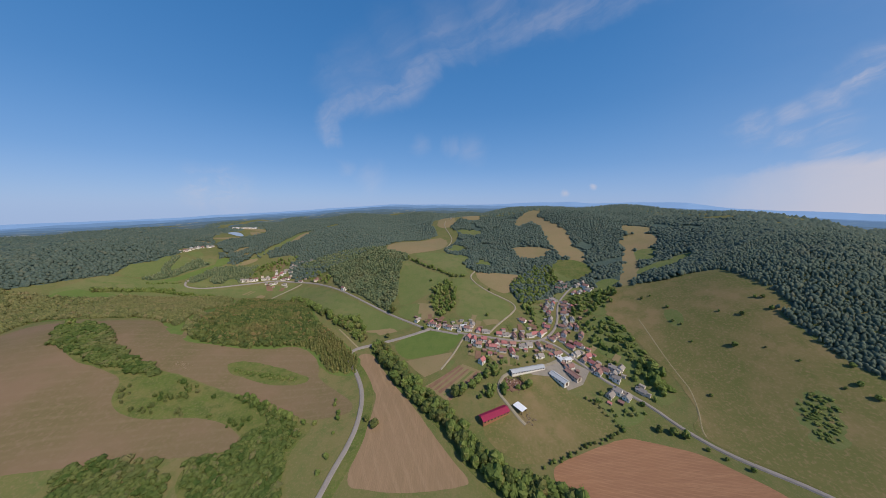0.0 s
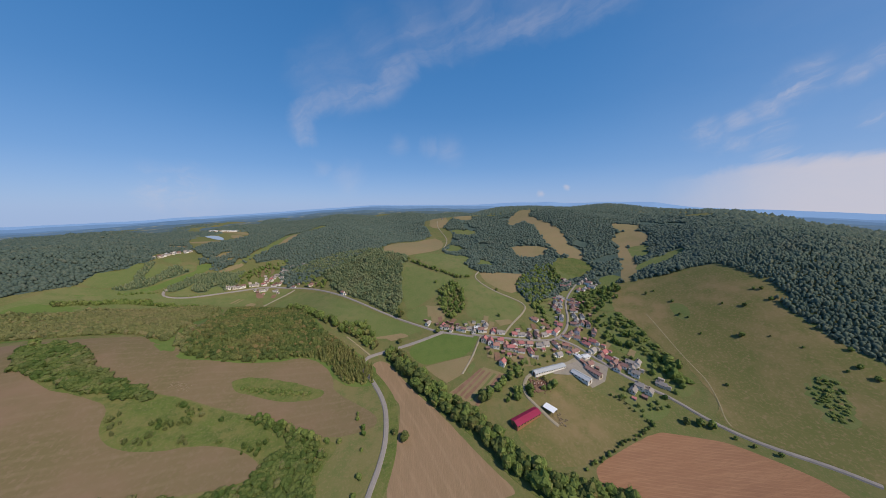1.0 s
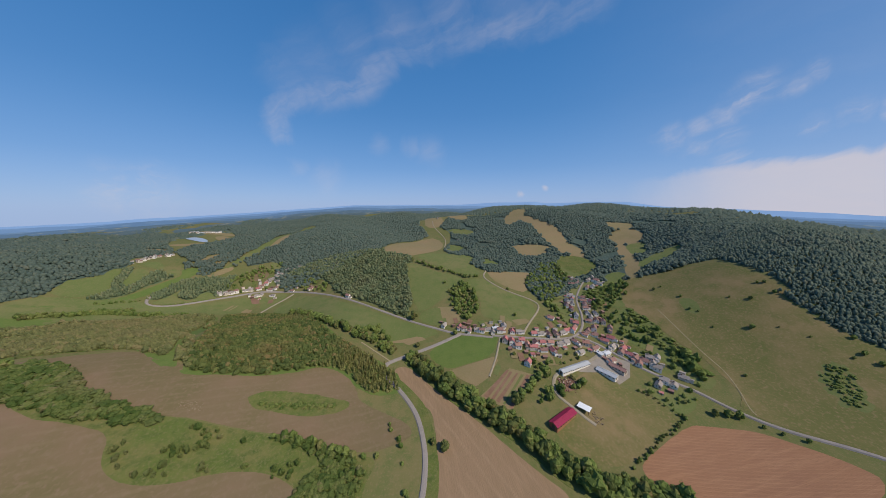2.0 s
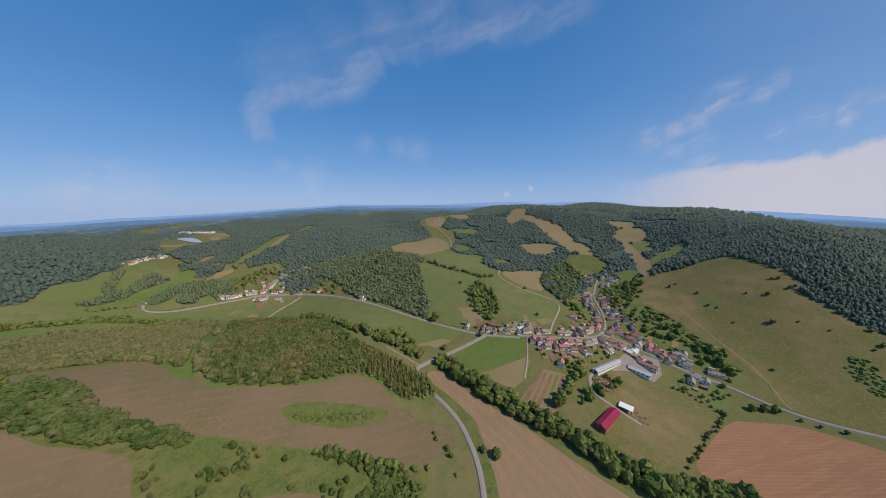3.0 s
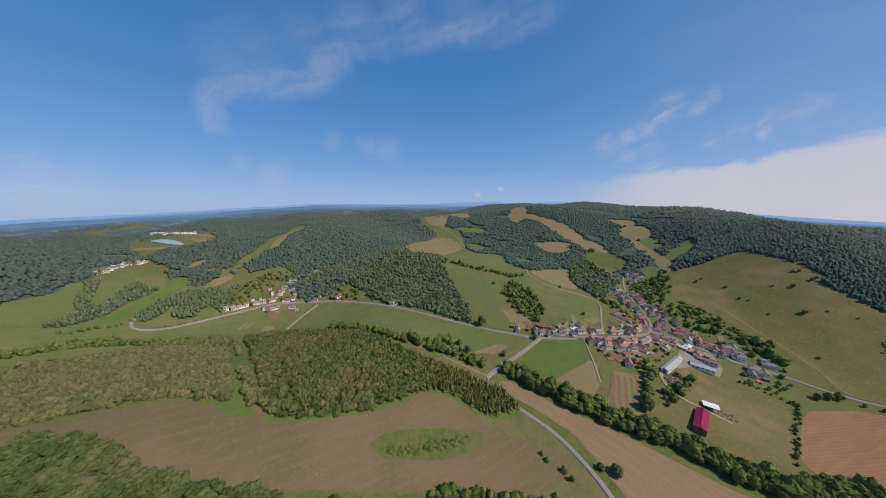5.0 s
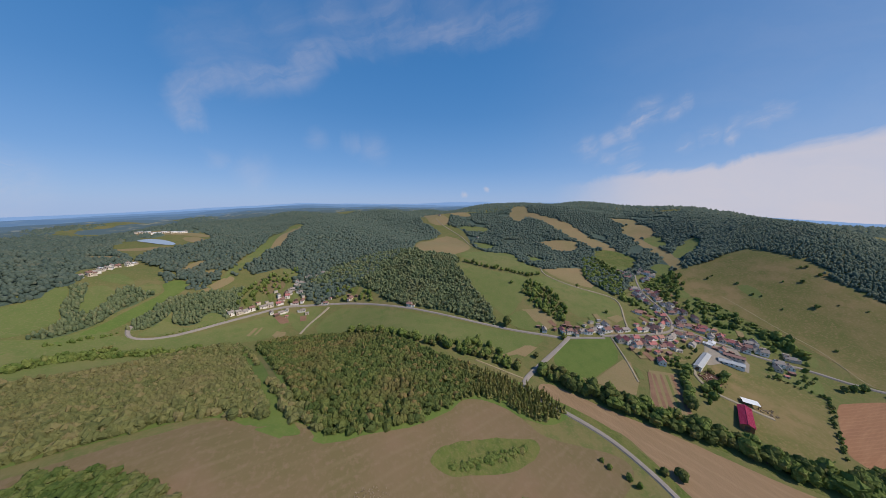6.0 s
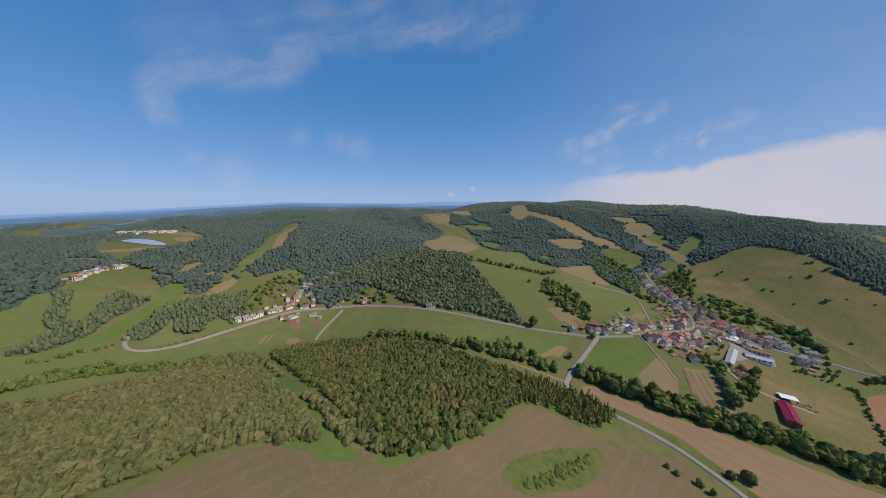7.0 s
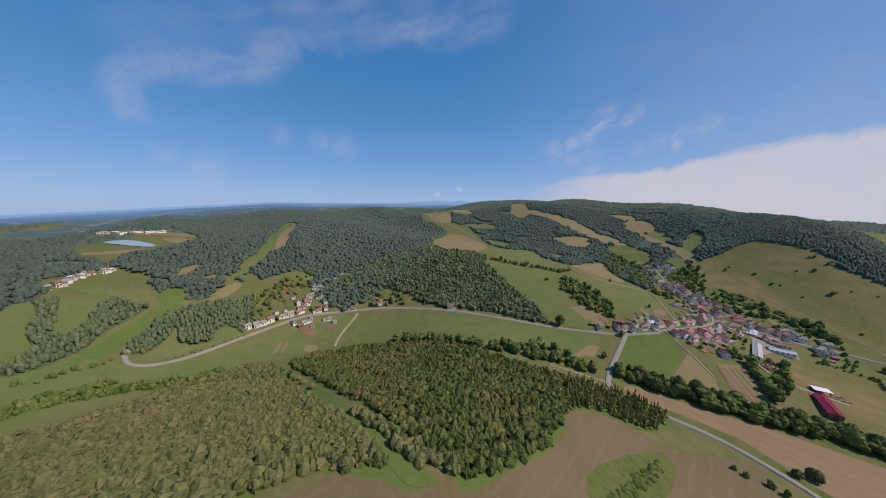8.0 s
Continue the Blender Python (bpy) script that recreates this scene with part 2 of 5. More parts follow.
M = {
    "ground": land("rough_grass", ((0.133, 0.138, 0.046), (0.175, 0.151, 0.064), (0.106, 0.131, 0.040), (0.196, 0.159, 0.077))),
    "meadow": land("green_meadow", ((0.128, 0.155, 0.048), (0.168, 0.165, 0.064), (0.108, 0.144, 0.042), (0.178, 0.165, 0.075))),
    "crop": land("young_crop", ((0.104, 0.152, 0.036), (0.124, 0.162, 0.042), (0.092, 0.140, 0.033), (0.142, 0.164, 0.052))),
    "pasture": land("pasture", ((0.140, 0.135, 0.046), (0.228, 0.167, 0.079), (0.125, 0.130, 0.041), (0.239, 0.175, 0.090)), sizes=(48, 14, 1.6)),
    "dry": land("dry_field", ((0.254, 0.185, 0.100), (0.212, 0.175, 0.085), (0.244, 0.191, 0.100), (0.201, 0.170, 0.070))),
    "stubble": land("stubble", ((0.265, 0.175, 0.105), (0.244, 0.164, 0.095), (0.286, 0.189, 0.112), (0.223, 0.157, 0.088)), stretch=(4, 0.35, 1), turn=-12, lines=(118, 7.0, (0.329, 0.228, 0.139), 0.4)),
    "fallow": land("fallow", ((0.200, 0.136, 0.083), (0.152, 0.121, 0.058), (0.168, 0.127, 0.067), (0.205, 0.145, 0.090)), sizes=(55, 16, 2.0), lines=(18, 6.0, (0.249, 0.185, 0.114), 0.2)),
    "ploughed": land("ploughed", ((0.297, 0.154, 0.085), (0.265, 0.138, 0.080), (0.329, 0.175, 0.098), (0.239, 0.127, 0.070)), stretch=(0.35, 4, 1), turn=30, lines=(-14, 1.9, (0.424, 0.254, 0.150), 0.26)),
    "scrub": land("green_scrub", ((0.104, 0.132, 0.032), (0.150, 0.145, 0.048), (0.075, 0.105, 0.026), (0.175, 0.155, 0.066)), sizes=(15, 5, 1.2), bump=0.9),
    "soil": land("turned_soil", ((0.212, 0.117, 0.080), (0.254, 0.148, 0.100), (0.180, 0.106, 0.070), (0.233, 0.159, 0.089)), sizes=(20, 4, 0.8)),
    "asphalt": land("asphalt", ((0.265, 0.232, 0.205), (0.295, 0.258, 0.228), (0.235, 0.208, 0.185), (0.31, 0.27, 0.24)), sizes=(20, 4, 0.6), bump=0.1),
    "worn": land("worn_grass_path", ((0.297, 0.244, 0.139), (0.265, 0.217, 0.120), (0.233, 0.201, 0.100), (0.339, 0.276, 0.169)), sizes=(15, 3, 0.5), bump=0.2),
    "concrete": land("worn_concrete", ((0.265, 0.228, 0.189), (0.297, 0.260, 0.214), (0.223, 0.196, 0.160), (0.318, 0.276, 0.230)), sizes=(18, 4, 0.7), bump=0.15),
    "gravel": land("gravel", ((0.318, 0.265, 0.189), (0.276, 0.233, 0.169), (0.339, 0.297, 0.219), (0.233, 0.201, 0.130)), sizes=(15, 3, 0.5), bump=0.2),
    "forest_floor": land("forest_floor", ((0.05, 0.06, 0.02), (0.06, 0.06, 0.03), (0.04, 0.05, 0.02), (0.06, 0.055, 0.03))),
    "broadleaf": foliage("broadleaf", (0.085, 0.128, 0.038), (0.24, 0.26, 0.078), (0.31, 0.205, 0.095), 0.35),
    "autumn": foliage("thinning_leaves", (0.165, 0.185, 0.068), (0.315, 0.30, 0.115), (0.315, 0.245, 0.125), 0.5),
    "conifer": foliage("conifer", (0.140, 0.190, 0.100), (0.275, 0.305, 0.150), (0.29, 0.27, 0.14), 0.25),
    "shrub": foliage("shrub_leaves", (0.085, 0.140, 0.032), (0.235, 0.262, 0.080), (0.255, 0.215, 0.105), 0.25),
    "garden": foliage("sunlit_shrubs", (0.13, 0.19, 0.045), (0.28, 0.31, 0.09), (0.26, 0.21, 0.09), 0.25),
    "larch": foliage("larch_needles", (0.19, 0.21, 0.068), (0.36, 0.34, 0.12), (0.32, 0.25, 0.10), 0.4),
    # leaf colours of the farther woods, with blue-grey distance haze painted in
    "ridge_haze_leaf": foliage("ridge_haze_leaf", (0.112, 0.160, 0.130), (0.176, 0.218, 0.166), (0.192, 0.204, 0.146), 0.15),
    "far_haze_leaf": foliage("far_haze_leaf", (0.122, 0.174, 0.135), (0.228, 0.270, 0.192), (0.235, 0.235, 0.160), 0.2),
}


# ---- the shape of the land ----
HILLS = []


def hill(x, y, radius, height):
    HILLS.append((x, y, radius, height))


hill(45, 175, 75, 0.0)
hill(-625, 840, 190, -31.2)
hill(160, 750, 190, -4.1)
hill(-465, 370, 105, 11.9)
hill(475, 360, 115, -5.4)
hill(-185, 625, 190, -10.1)
hill(130, 460, 145, -3.3)
hill(-285, 165, 120, 24.0)
hill(360, 605, 130, -18.9)
hill(-95, 365, 55, -2.9)
hill(310, 195, 90, 17.6)
hill(-650, 635, 190, -3.3)
hill(-300, 480, 150, 9.2)
hill(-85, 770, 190, 6.6)
hill(320, 425, 150, 2.7)
hill(-120, 180, 100, -0.7)
hill(-575, 490, 175, 4.7)
hill(-255, 335, 75, -6.3)
hill(40, 340, 75, 3.9)
hill(180, 155, 75, -9.9)
hill(-5, 465, 120, -2.5)
hill(165, 330, 125, -5.1)
hill(210, 640, 165, 13.7)
hill(20, 705, 190, -8.3)
hill(415, 240, 80, 11.6)
hill(305, 315, 75, -1.1)
hill(-400, 525, 150, -8.6)
hill(-200, 245, 80, 7.6)
hill(-360, 355, 85, -5.2)
hill(-25, 250, 85, -5.6)
hill(-105, 460, 90, 11.6)
hill(425, 535, 135, -6.4)
hill(-260, 570, 135, 24.6)
hill(125, 245, 90, -3.9)
hill(-325, 245, 65, -0.0)
hill(470, 445, 135, -3.6)
hill(205, 420, 115, -2.4)
hill(-495, 505, 110, -7.9)
hill(-575, 645, 190, -15.2)
hill(-215, 390, 90, -10.9)
hill(-150, 410, 90, 4.6)
hill(245, 195, 90, 8.2)
hill(65, 255, 80, 2.6)
hill(275, 645, 125, 0.1)
hill(-195, 185, 100, 3.5)
hill(-460, 430, 110, -2.6)
hill(-300, 370, 85, -9.3)
hill(-330, 300, 75, -7.5)
hill(365, 210, 80, 14.4)
hill(-80, 220, 85, -4.5)
hill(100, 180, 95, -4.1)
hill(-15, 345, 75, 3.8)
hill(-255, 250, 75, -6.3)
hill(310, 370, 75, -1.8)
hill(235, 145, 75, -3.2)
hill(300, 260, 90, 9.4)
hill(45, 120, 110, -6.8)
hill(430, 290, 110, 5.4)
hill(-65, 325, 75, -3.5)
hill(-400, 325, 100, 3.7)
hill(40, 390, 95, 4.3)
hill(15, 225, 80, 3.6)
hill(-290, 215, 65, 8.9)
hill(175, 200, 90, -2.3)
hill(-70, 485, 90, 2.9)
hill(200, 380, 80, 1.9)
hill(-65, 390, 90, 10.2)
hill(-130, 345, 90, -4.4)
hill(-215, 335, 75, -9.7)
hill(-300, 285, 65, 0.7)
hill(-430, 545, 90, 16.4)
hill(-470, 600, 90, 11.0)
hill(-400, 390, 55, 3.0)
hill(-395, 345, 45, 1.7)
hill(-440, 340, 70, 6.4)
hill(-490, 440, 90, 29.0)
hill(-350, 430, 60, -0.9)
hill(-330, 390, 45, 4.9)
hill(-280, 312, 40, 2.3)
hill(-340, 305, 40, -1.2)
hill(-275, 590, 80, 3.3)
hill(-470, 250, 80, 24.9)
hill(-420, 460, 60, -8.0)
AZIMUTH, RISE = [-180.0, -110.0, -60.0, -45.0, -30.0, -10.0, 25.0, 45.0, 60.0, 86.0, 130.0, 180.0], [-5.0, -5.5, -4.6, -3.7, -2.9, -2.3, -2.2, -2.6, -3.5, -4.6, -5.2, -5.0]
HORIZON = [e + 2.0 + (0.45 if -40 < a < 15 else 0.2) for a, e in zip(AZIMUTH, RISE)]
HORIZON[3:6] = [HORIZON[3] - 0.5, HORIZON[4] - 0.85, HORIZON[5] - 0.15]


def smooth(v, a, b):
    t = np.clip((v - a) / (b - a), 0, 1)
    return t * t * (3 - 2 * t)


def height(x, y):
    x, y = np.asarray(x, float), np.asarray(y, float)
    u, v = np.clip((x + 50) / 400, -1.4, 1.4), np.clip((y - 300) / 400, -1, 1)
    k = (25.6, 12.6, 63.7, 32.7, 20.6, 4.4)
    bowl = k[0] + k[1] * u + k[2] * v + k[3] * u * u + k[4] * u * v + k[5] * v * v
    far = smooth(np.hypot(x + 50, y - 200), 480, 900)
    dx, dy = x + 100, y - 60
    rim = 138 + np.hypot(dx, dy) * np.tan(np.radians(np.interp(np.degrees(np.arctan2(dx, dy)), AZIMUTH, RISE)))
    folds = 0.6 * np.sin(x / 38 + y / 95) + 0.7 * np.sin(x / 71 - y / 52 + 2)
    z = bowl * (1 - far) + rim * far + 7 * smooth(np.hypot(x + 100, y - 100), 360, 520) * folds
    for hx, hy, s, h in HILLS:
        z = z + h * np.exp(-((x - hx) ** 2 + (y - hy) ** 2) / s ** 2)
    return z


def mesh_object(name, verts, faces, mat, parent=None):
    me = bpy.data.meshes.new(name)
    me.from_pydata([tuple(v) for v in verts], [], faces)
    me.materials.append(mat)
    me.update()
    ob = new(name, me)
    ob.parent = parent
    return ob


def land_sheet():
    n_a = 540
    radii = np.concatenate([[0.0], np.arange(6, 700, 5.0), 700 * 1.028 ** np.arange(0, 68)])
    ang = np.arange(n_a) * 2 * np.pi / n_a
    rr, aa = np.meshgrid(radii[1:], ang, indexing="ij")
    x, y = -100 + rr * np.sin(aa), 120 + rr * np.cos(aa)
    v = np.stack([x, y, height(x, y)], -1).reshape(-1, 3)
    n_r = len(radii) - 1
    i = np.arange(n_r - 1)[:, None] * n_a + np.arange(n_a)[None]
    j = np.arange(n_r - 1)[:, None] * n_a + (np.arange(n_a)[None] + 1) % n_a
    f = np.stack([i, i + n_a, j + n_a, j], -1).reshape(-1, 4).tolist()
    v = np.vstack([v, [[-100, 120, float(height(-100, 120))]]])
    f += [[len(v) - 1, k, (k + 1) % n_a] for k in range(n_a)]
    f = [q[::-1] if len(q) == 4 else q[::-1] for q in f]
    ob = mesh_object("ground", v, f, M["ground"])
    ob.data.polygons.foreach_set("use_smooth", [True] * len(ob.data.polygons))
    return tagged(ob, "rolling grassland with dry and green patches", "ground", kind="structure")


land_sheet()


def rounded(points, times=2):
    p = np.array(points, float)
    for _ in range(times):
        q = np.roll(p, -1, 0)
        p = np.stack([0.75 * p + 0.25 * q, 0.25 * p + 0.75 * q], 1).reshape(-1, 2)
    return p


def ground_normals(xy):
    """The land's own normals under these points, so that a thin cover shades like the ground."""
    x, y = xy[:, 0], xy[:, 1]
    n = np.stack([height(x - 1, y) - height(x + 1, y), height(x, y - 1) - height(x, y + 1), np.full(len(x), 2.0)], 1)
    return (n / np.linalg.norm(n, axis=1)[:, None]).tolist()


def drape(name, outline, mat, lift, step=7.0, ragged=0.6):
    """A sheet with this outline, laid on the land."""
    q = np.roll(outline, -1, 0)
    area = abs(np.sum(outline[:, 0] * q[:, 1] - outline[:, 1] * q[:, 0])) / 2
    edge = lift - 0.05
    ragged *= 2.5 if name in ("dry_field", "meadow") and area > 2500 else 4.0 if name == "grass_patch" else 1.0
    step, ragged = (step, ragged) if area > 2500 else (4.0, 0.7 * ragged)
    bm = bmesh.new()
    ring = []
    for x, y in outline:
        k = noise.noise_vector(Vector((x * 0.13, y * 0.13, 0))) * ragged
        ring.append(bm.verts.new((x + k.x, y + k.y, 0)))
    bm.faces.new(ring)
    lo, hi = outline.min(0), outline.max(0)
    for axis in (0, 1):
        for c in np.arange(math.ceil(lo[axis] / step) * step, hi[axis], step):
            co, no = [0, 0, 0], [0, 0, 0]
            co[axis], no[axis] = c, 1
            bmesh.ops.bisect_plane(bm, geom=bm.verts[:] + bm.edges[:] + bm.faces[:], plane_co=co, plane_no=no)
    bmesh.ops.triangulate(bm, faces=[f for f in bm.faces if len(f.verts) > 4])
    xy = np.array([v.co[:2] for v in bm.verts])
    for v, z in zip(bm.verts, height(xy[:, 0], xy[:, 1])):
        far_off = 0.35 * float(smooth(math.hypot(v.co.x + 100, v.co.y - 120), 450, 800))
        v.co.z = z + far_off + (edge if v.is_boundary else lift)
    bmesh.ops.recalc_face_normals(bm, faces=bm.faces)
    if sum(f.normal.z for f in bm.faces) < 0:
        bmesh.ops.reverse_faces(bm, faces=bm.faces)
    for f in bm.faces:
        f.smooth = True
    me = bpy.data.meshes.new(name)
    bm.to_mesh(me)
    bm.free()
    me.materials.append(mat)
    me.normals_split_custom_set_from_vertices(ground_normals(xy))
    return new(name, me)


COVER = {
    "stubble_field": ("stubble", "harvested pale brown stubble field with tractor lines", "field"),
    "ploughed_field": ("ploughed", "reddish-brown harvested field with pale drill lines", "field"),
    "fallow_field": ("fallow", "brown fallow field with greenish patches on a slope", "field"),
    "grass_patch": ("scrub", "overgrown bright green hollow inside the brown field", "grass"),
    "meadow": ("meadow", "smooth green meadow between woods and lanes", "meadow"),
    "crop": ("crop", "fresh green crop field in the valley", "crop"),
    "pasture": ("pasture", "worn grazing pasture beside the farm sheds", "pasture"),
    "dry_field": ("dry", "dry straw-coloured field on the hillside", "field"),
    "bare_strip": ("dry", "small bare brown plot beside the road", "plot"),
    "scrub": ("scrub", "overgrown green scrub between the brown fields", "scrub"),
    "orchard": ("meadow", "green orchard grass behind the houses", "orchard"),
    "yard": ("concrete", "grey concrete farm yard", "yard"),
    "dug_ground": ("soil", "churned brown soil heap beside the yard", "soil"),
    "garden_strip": ("meadow", "narrow green garden strip", "plot"),
    "ploughed_strip": ("soil", "narrow strip of dark turned soil", "plot"),
}
count = [0]
OPEN = []


def field(name, points):
    count[0] += 1
    mat, label, cat = COVER[name]
    crisp = "strip" in name or name == "yard"
    OPEN.append(rounded(points, 0 if crisp else 1 if name in ("dry_field", "meadow") else 2))
    ob = drape(name, OPEN[-1], M[mat], 0.09 + 0.0025 * count[0] + (0.16 if name in ("ploughed_strip", "garden_strip") else 0.08 if crisp or name == "grass_patch" else 0.0))
    tagged(ob, label, cat, kind="structure")


ROADSIDE, STREETS = [], {}


def road(name, width, points):
    p = np.array(points, float)
    for _ in range(3):
        q = np.stack([0.75 * p[:-1] + 0.25 * p[1:], 0.25 * p[:-1] + 0.75 * p[1:]], 1).reshape(-1, 2)
        p = np.vstack([p[:1], q, p[-1:]])
    fine = [p[0]]
    for b in p[1:]:
        gap = np.linalg.norm(b - fine[-1])
        n = int(gap // 4)
        a = fine[-1]
        fine += [a + (b - a) * (k + 1) / (n + 1) for k in range(n + 1)] if gap > 0.8 else []
    p = np.array(fine)
    d = np.gradient(p, axis=0)
    d /= np.linalg.norm(d, axis=1)[:, None] + 1e-9
    side = np.stack([-d[:, 1], d[:, 0]], 1)
    rows = []
    crown, verge = (0.75, 0.7) if "road" in name or "street" in name else (0.34, 0.5) if "meadow" in name or "verge" in name else (0.62, 0.5)
    for k in (-1, -0.5, 0, 0.5, 1):
        q = p + side * k * width / 2
        rows.append(np.column_stack([q, height(q[:, 0], q[:, 1]) + crown - 0.12 * abs(k)]))
    for k in (-1, 1):
        q = p + side * k * (width / 2 + verge)
        rows.insert(0 if k < 0 else len(rows), np.column_stack([q, height(q[:, 0], q[:, 1]) - 0.2]))
    if "verge" not in name:
        STREETS[name] = len(ROADSIDE)
        ROADSIDE.append(p)
    v = np.concatenate(rows)
    n = len(p)
    f = [(r * n + i, r * n + i + 1, (r + 1) * n + i + 1, (r + 1) * n + i) for r in range(len(rows) - 1) for i in range(n - 1)]
    if "verge" in name:
        tagged(mesh_object(name, v, [q[::-1] for q in f], M["scrub"]), "bright green grassy verge", "verge", kind="structure")
        return
    paved = "road" in name or "street" in name
    ob = mesh_object(name, v, [q[::-1] for q in f], M["asphalt" if paved else "worn" if "meadow" in name or "wood" in name else "gravel"])
    tagged(ob, "pale grey asphalt country road" if paved else "pale gravel farm track", "road" if paved else "track", kind="structure")


tagged(drape("hill_meadow", rounded([(171, 265), (206, 293), (235, 283), (264, 264), (281, 252), (280, 233), (278, 210), (276, 191), (271, 187), (264, 194), (263, 163), (264, 151), (268, 138), (269, 115), (214, 83), (195, 97), (190, 104), (186, 110), (172, 125), (165, 134), (161, 144), (174, 150), (177, 164), (180, 176), (177, 193), (177, 214), (174, 237)]), M["pasture"], 0.2), "broad sloping dry-green hill meadow", "meadow", kind="structure")
field('scrub', [(-275, 169), (-282, 180), (-256, 180), (-234, 170), (-216, 162), (-198, 164), (-166, 160), (-131, 156), (-99, 147), (-83, 146), (-92, 128), (-84, 105), (-133, 99), (-142, 119), (-121, 126), (-121, 133), (-136, 139), (-157, 140), (-178, 133), (-197, 134), (-209, 142), (-213, 153), (-232, 157), (-252, 158)])
field('stubble_field', [(-78, 215), (-68, 219), (-57, 208), (-45, 194), (-27, 170), (-9, 146), (5, 128), (15, 118), (13, 115), (-7, 112), (-28, 111), (-43, 112), (-52, 113), (-54, 122), (-50, 134), (-50, 151), (-50, 172), (-54, 177), (-68, 193), (-75, 203)])
field('ploughed_field', [(61, 122), (73, 128), (93, 134), (118, 141), (127, 138), (151, 130), (162, 119), (174, 104), (177, 91), (124, 84), (77, 85), (65, 105)])
field('fallow_field', [(-358, 163), (-337, 180), (-335, 195), (-305, 196), (-278, 202), (-247, 212), (-217, 201), (-201, 193), (-180, 195), (-153, 202), (-131, 214), (-118, 211), (-103, 195), (-101, 184), (-84, 175), (-65, 165), (-65, 155), (-85, 149), (-100, 149), (-118, 154), (-132, 158), (-152, 159), (-167, 161), (-182, 163), (-199, 164), (-216, 162), (-234, 170), (-254, 180), (-278, 188), (-292, 185), (-277, 170), (-252, 158), (-232, 157), (-213, 153), (-209, 142), (-197, 134), (-178, 133), (-157, 140), (-136, 139), (-122, 133), (-121, 126), (-142, 119), (-162, 116), (-178, 112), (-196, 106), (-213, 102), (-233, 96)])
field('grass_patch', [(-167, 179), (-163, 184), (-154, 186), (-138, 187), (-121, 186), (-107, 184), (-106, 178), (-115, 172), (-134, 170), (-151, 171), (-163, 174)])
field('meadow', [(-221, 335), (-201, 365), (-149, 332), (-100, 298), (-61, 276), (-30, 257), (-50, 251), (-78, 245), (-89, 260), (-118, 272), (-149, 283)])
field('crop', [(-51, 232), (-26, 245), (-8, 246), (16, 239), (21, 237), (8, 216), (-17, 212), (-35, 209)])
field('bare_strip', [(-71, 249), (-53, 255), (-48, 250), (-65, 244)])
field('bare_strip', [(-33, 208), (-17, 211), (8, 215), (11, 211), (-2, 196), (-15, 189), (-24, 197)])
field('garden_strip', [(2, 198), (8, 207), (11, 204), (5, 195)])
field('bare_strip', [(-14, 180), (17, 201), (34, 192), (4, 166)])
field('ploughed_strip', [(-12, 180), (14, 200), (16, 199), (-9, 178)])
field('ploughed_strip', [(-7, 177), (16, 198), (18, 197), (-5, 176)])
field('ploughed_strip', [(-4, 175), (21, 196), (22, 195), (-2, 173)])
field('garden_strip', [(0, 172), (24, 194), (26, 193), (1, 171)])
field('ploughed_strip', [(3, 169), (28, 193), (30, 192), (5, 167)])
field('pasture', [(25, 147), (40, 165), (48, 176), (73, 189), (88, 191), (94, 174), (104, 170), (112, 161), (116, 144), (98, 137), (74, 130), (55, 125), (41, 128), (29, 138)])
field('meadow', [(-67, 389), (-59, 398), (-20, 360), (9, 342), (5, 329), (-7, 316), (-17, 309), (-32, 302), (-42, 294), (-56, 294)])
field('meadow', [(12, 336), (33, 338), (45, 319), (66, 295), (80, 282), (72, 262), (51, 251), (17, 264), (14, 276), (21, 293), (12, 316)])
field('meadow', [(-53, 419), (-14, 439), (41, 433), (44, 401), (32, 370), (38, 345), (13, 348), (-21, 381)])
field('dry_field', [(47, 359), (78, 356), (116, 353), (98, 325), (81, 302), (65, 309), (47, 333)])
field('dry_field', [(-109, 443), (-74, 520), (-12, 584), (13, 542), (2, 478), (-24, 439), (-64, 414)])
field('meadow', [(6, 450), (19, 522), (48, 484), (35, 455)])
field('meadow', [(48, 381), (62, 415), (75, 394), (70, 375)])
field('dry_field', [(-18, 670), (11, 867), (36, 674), (22, 629), (-6, 630)])
field('dry_field', [(174, 625), (226, 680), (252, 646), (197, 587), (157, 564)])
field('dry_field', [(225, 632), (235, 548), (238, 519), (207, 515), (198, 605)])
field('dry_field', [(210, 553), (238, 549), (241, 488), (224, 442), (228, 396), (205, 363), (186, 406), (190, 462)])
field('dry_field', [(126, 459), (184, 434), (178, 410), (136, 401), (118, 427)])
field('dry_field', [(297, 439), (345, 451), (352, 419), (329, 382), (291, 390)])
field('dry_field', [(340, 499), (381, 461), (356, 437), (317, 453)])
field('dry_field', [(295, 414), (299, 393), (265, 335), (222, 285), (208, 291), (239, 332)])
field('meadow', [(297, 395), (325, 380), (296, 349), (268, 348)])
field('meadow', [(238, 314), (303, 338), (337, 332), (294, 307), (245, 300)])
field('orchard', [(161, 294), (186, 291), (193, 271), (174, 250), (156, 259)])
field('orchard', [(144, 248), (180, 255), (176, 211), (165, 172), (172, 163), (155, 159), (149, 173), (152, 197), (138, 214)])
field('orchard', [(83, 249), (108, 277), (112, 263), (100, 238), (84, 232)])
field('orchard', [(112, 172), (130, 176), (146, 160), (137, 151), (120, 146), (116, 157)])
field('yard', [(101, 206), (112, 204), (123, 194), (111, 181), (97, 176), (93, 188), (74, 190), (69, 194), (85, 199)])
field('bare_strip', [(92, 222), (102, 225), (106, 216), (94, 210)])
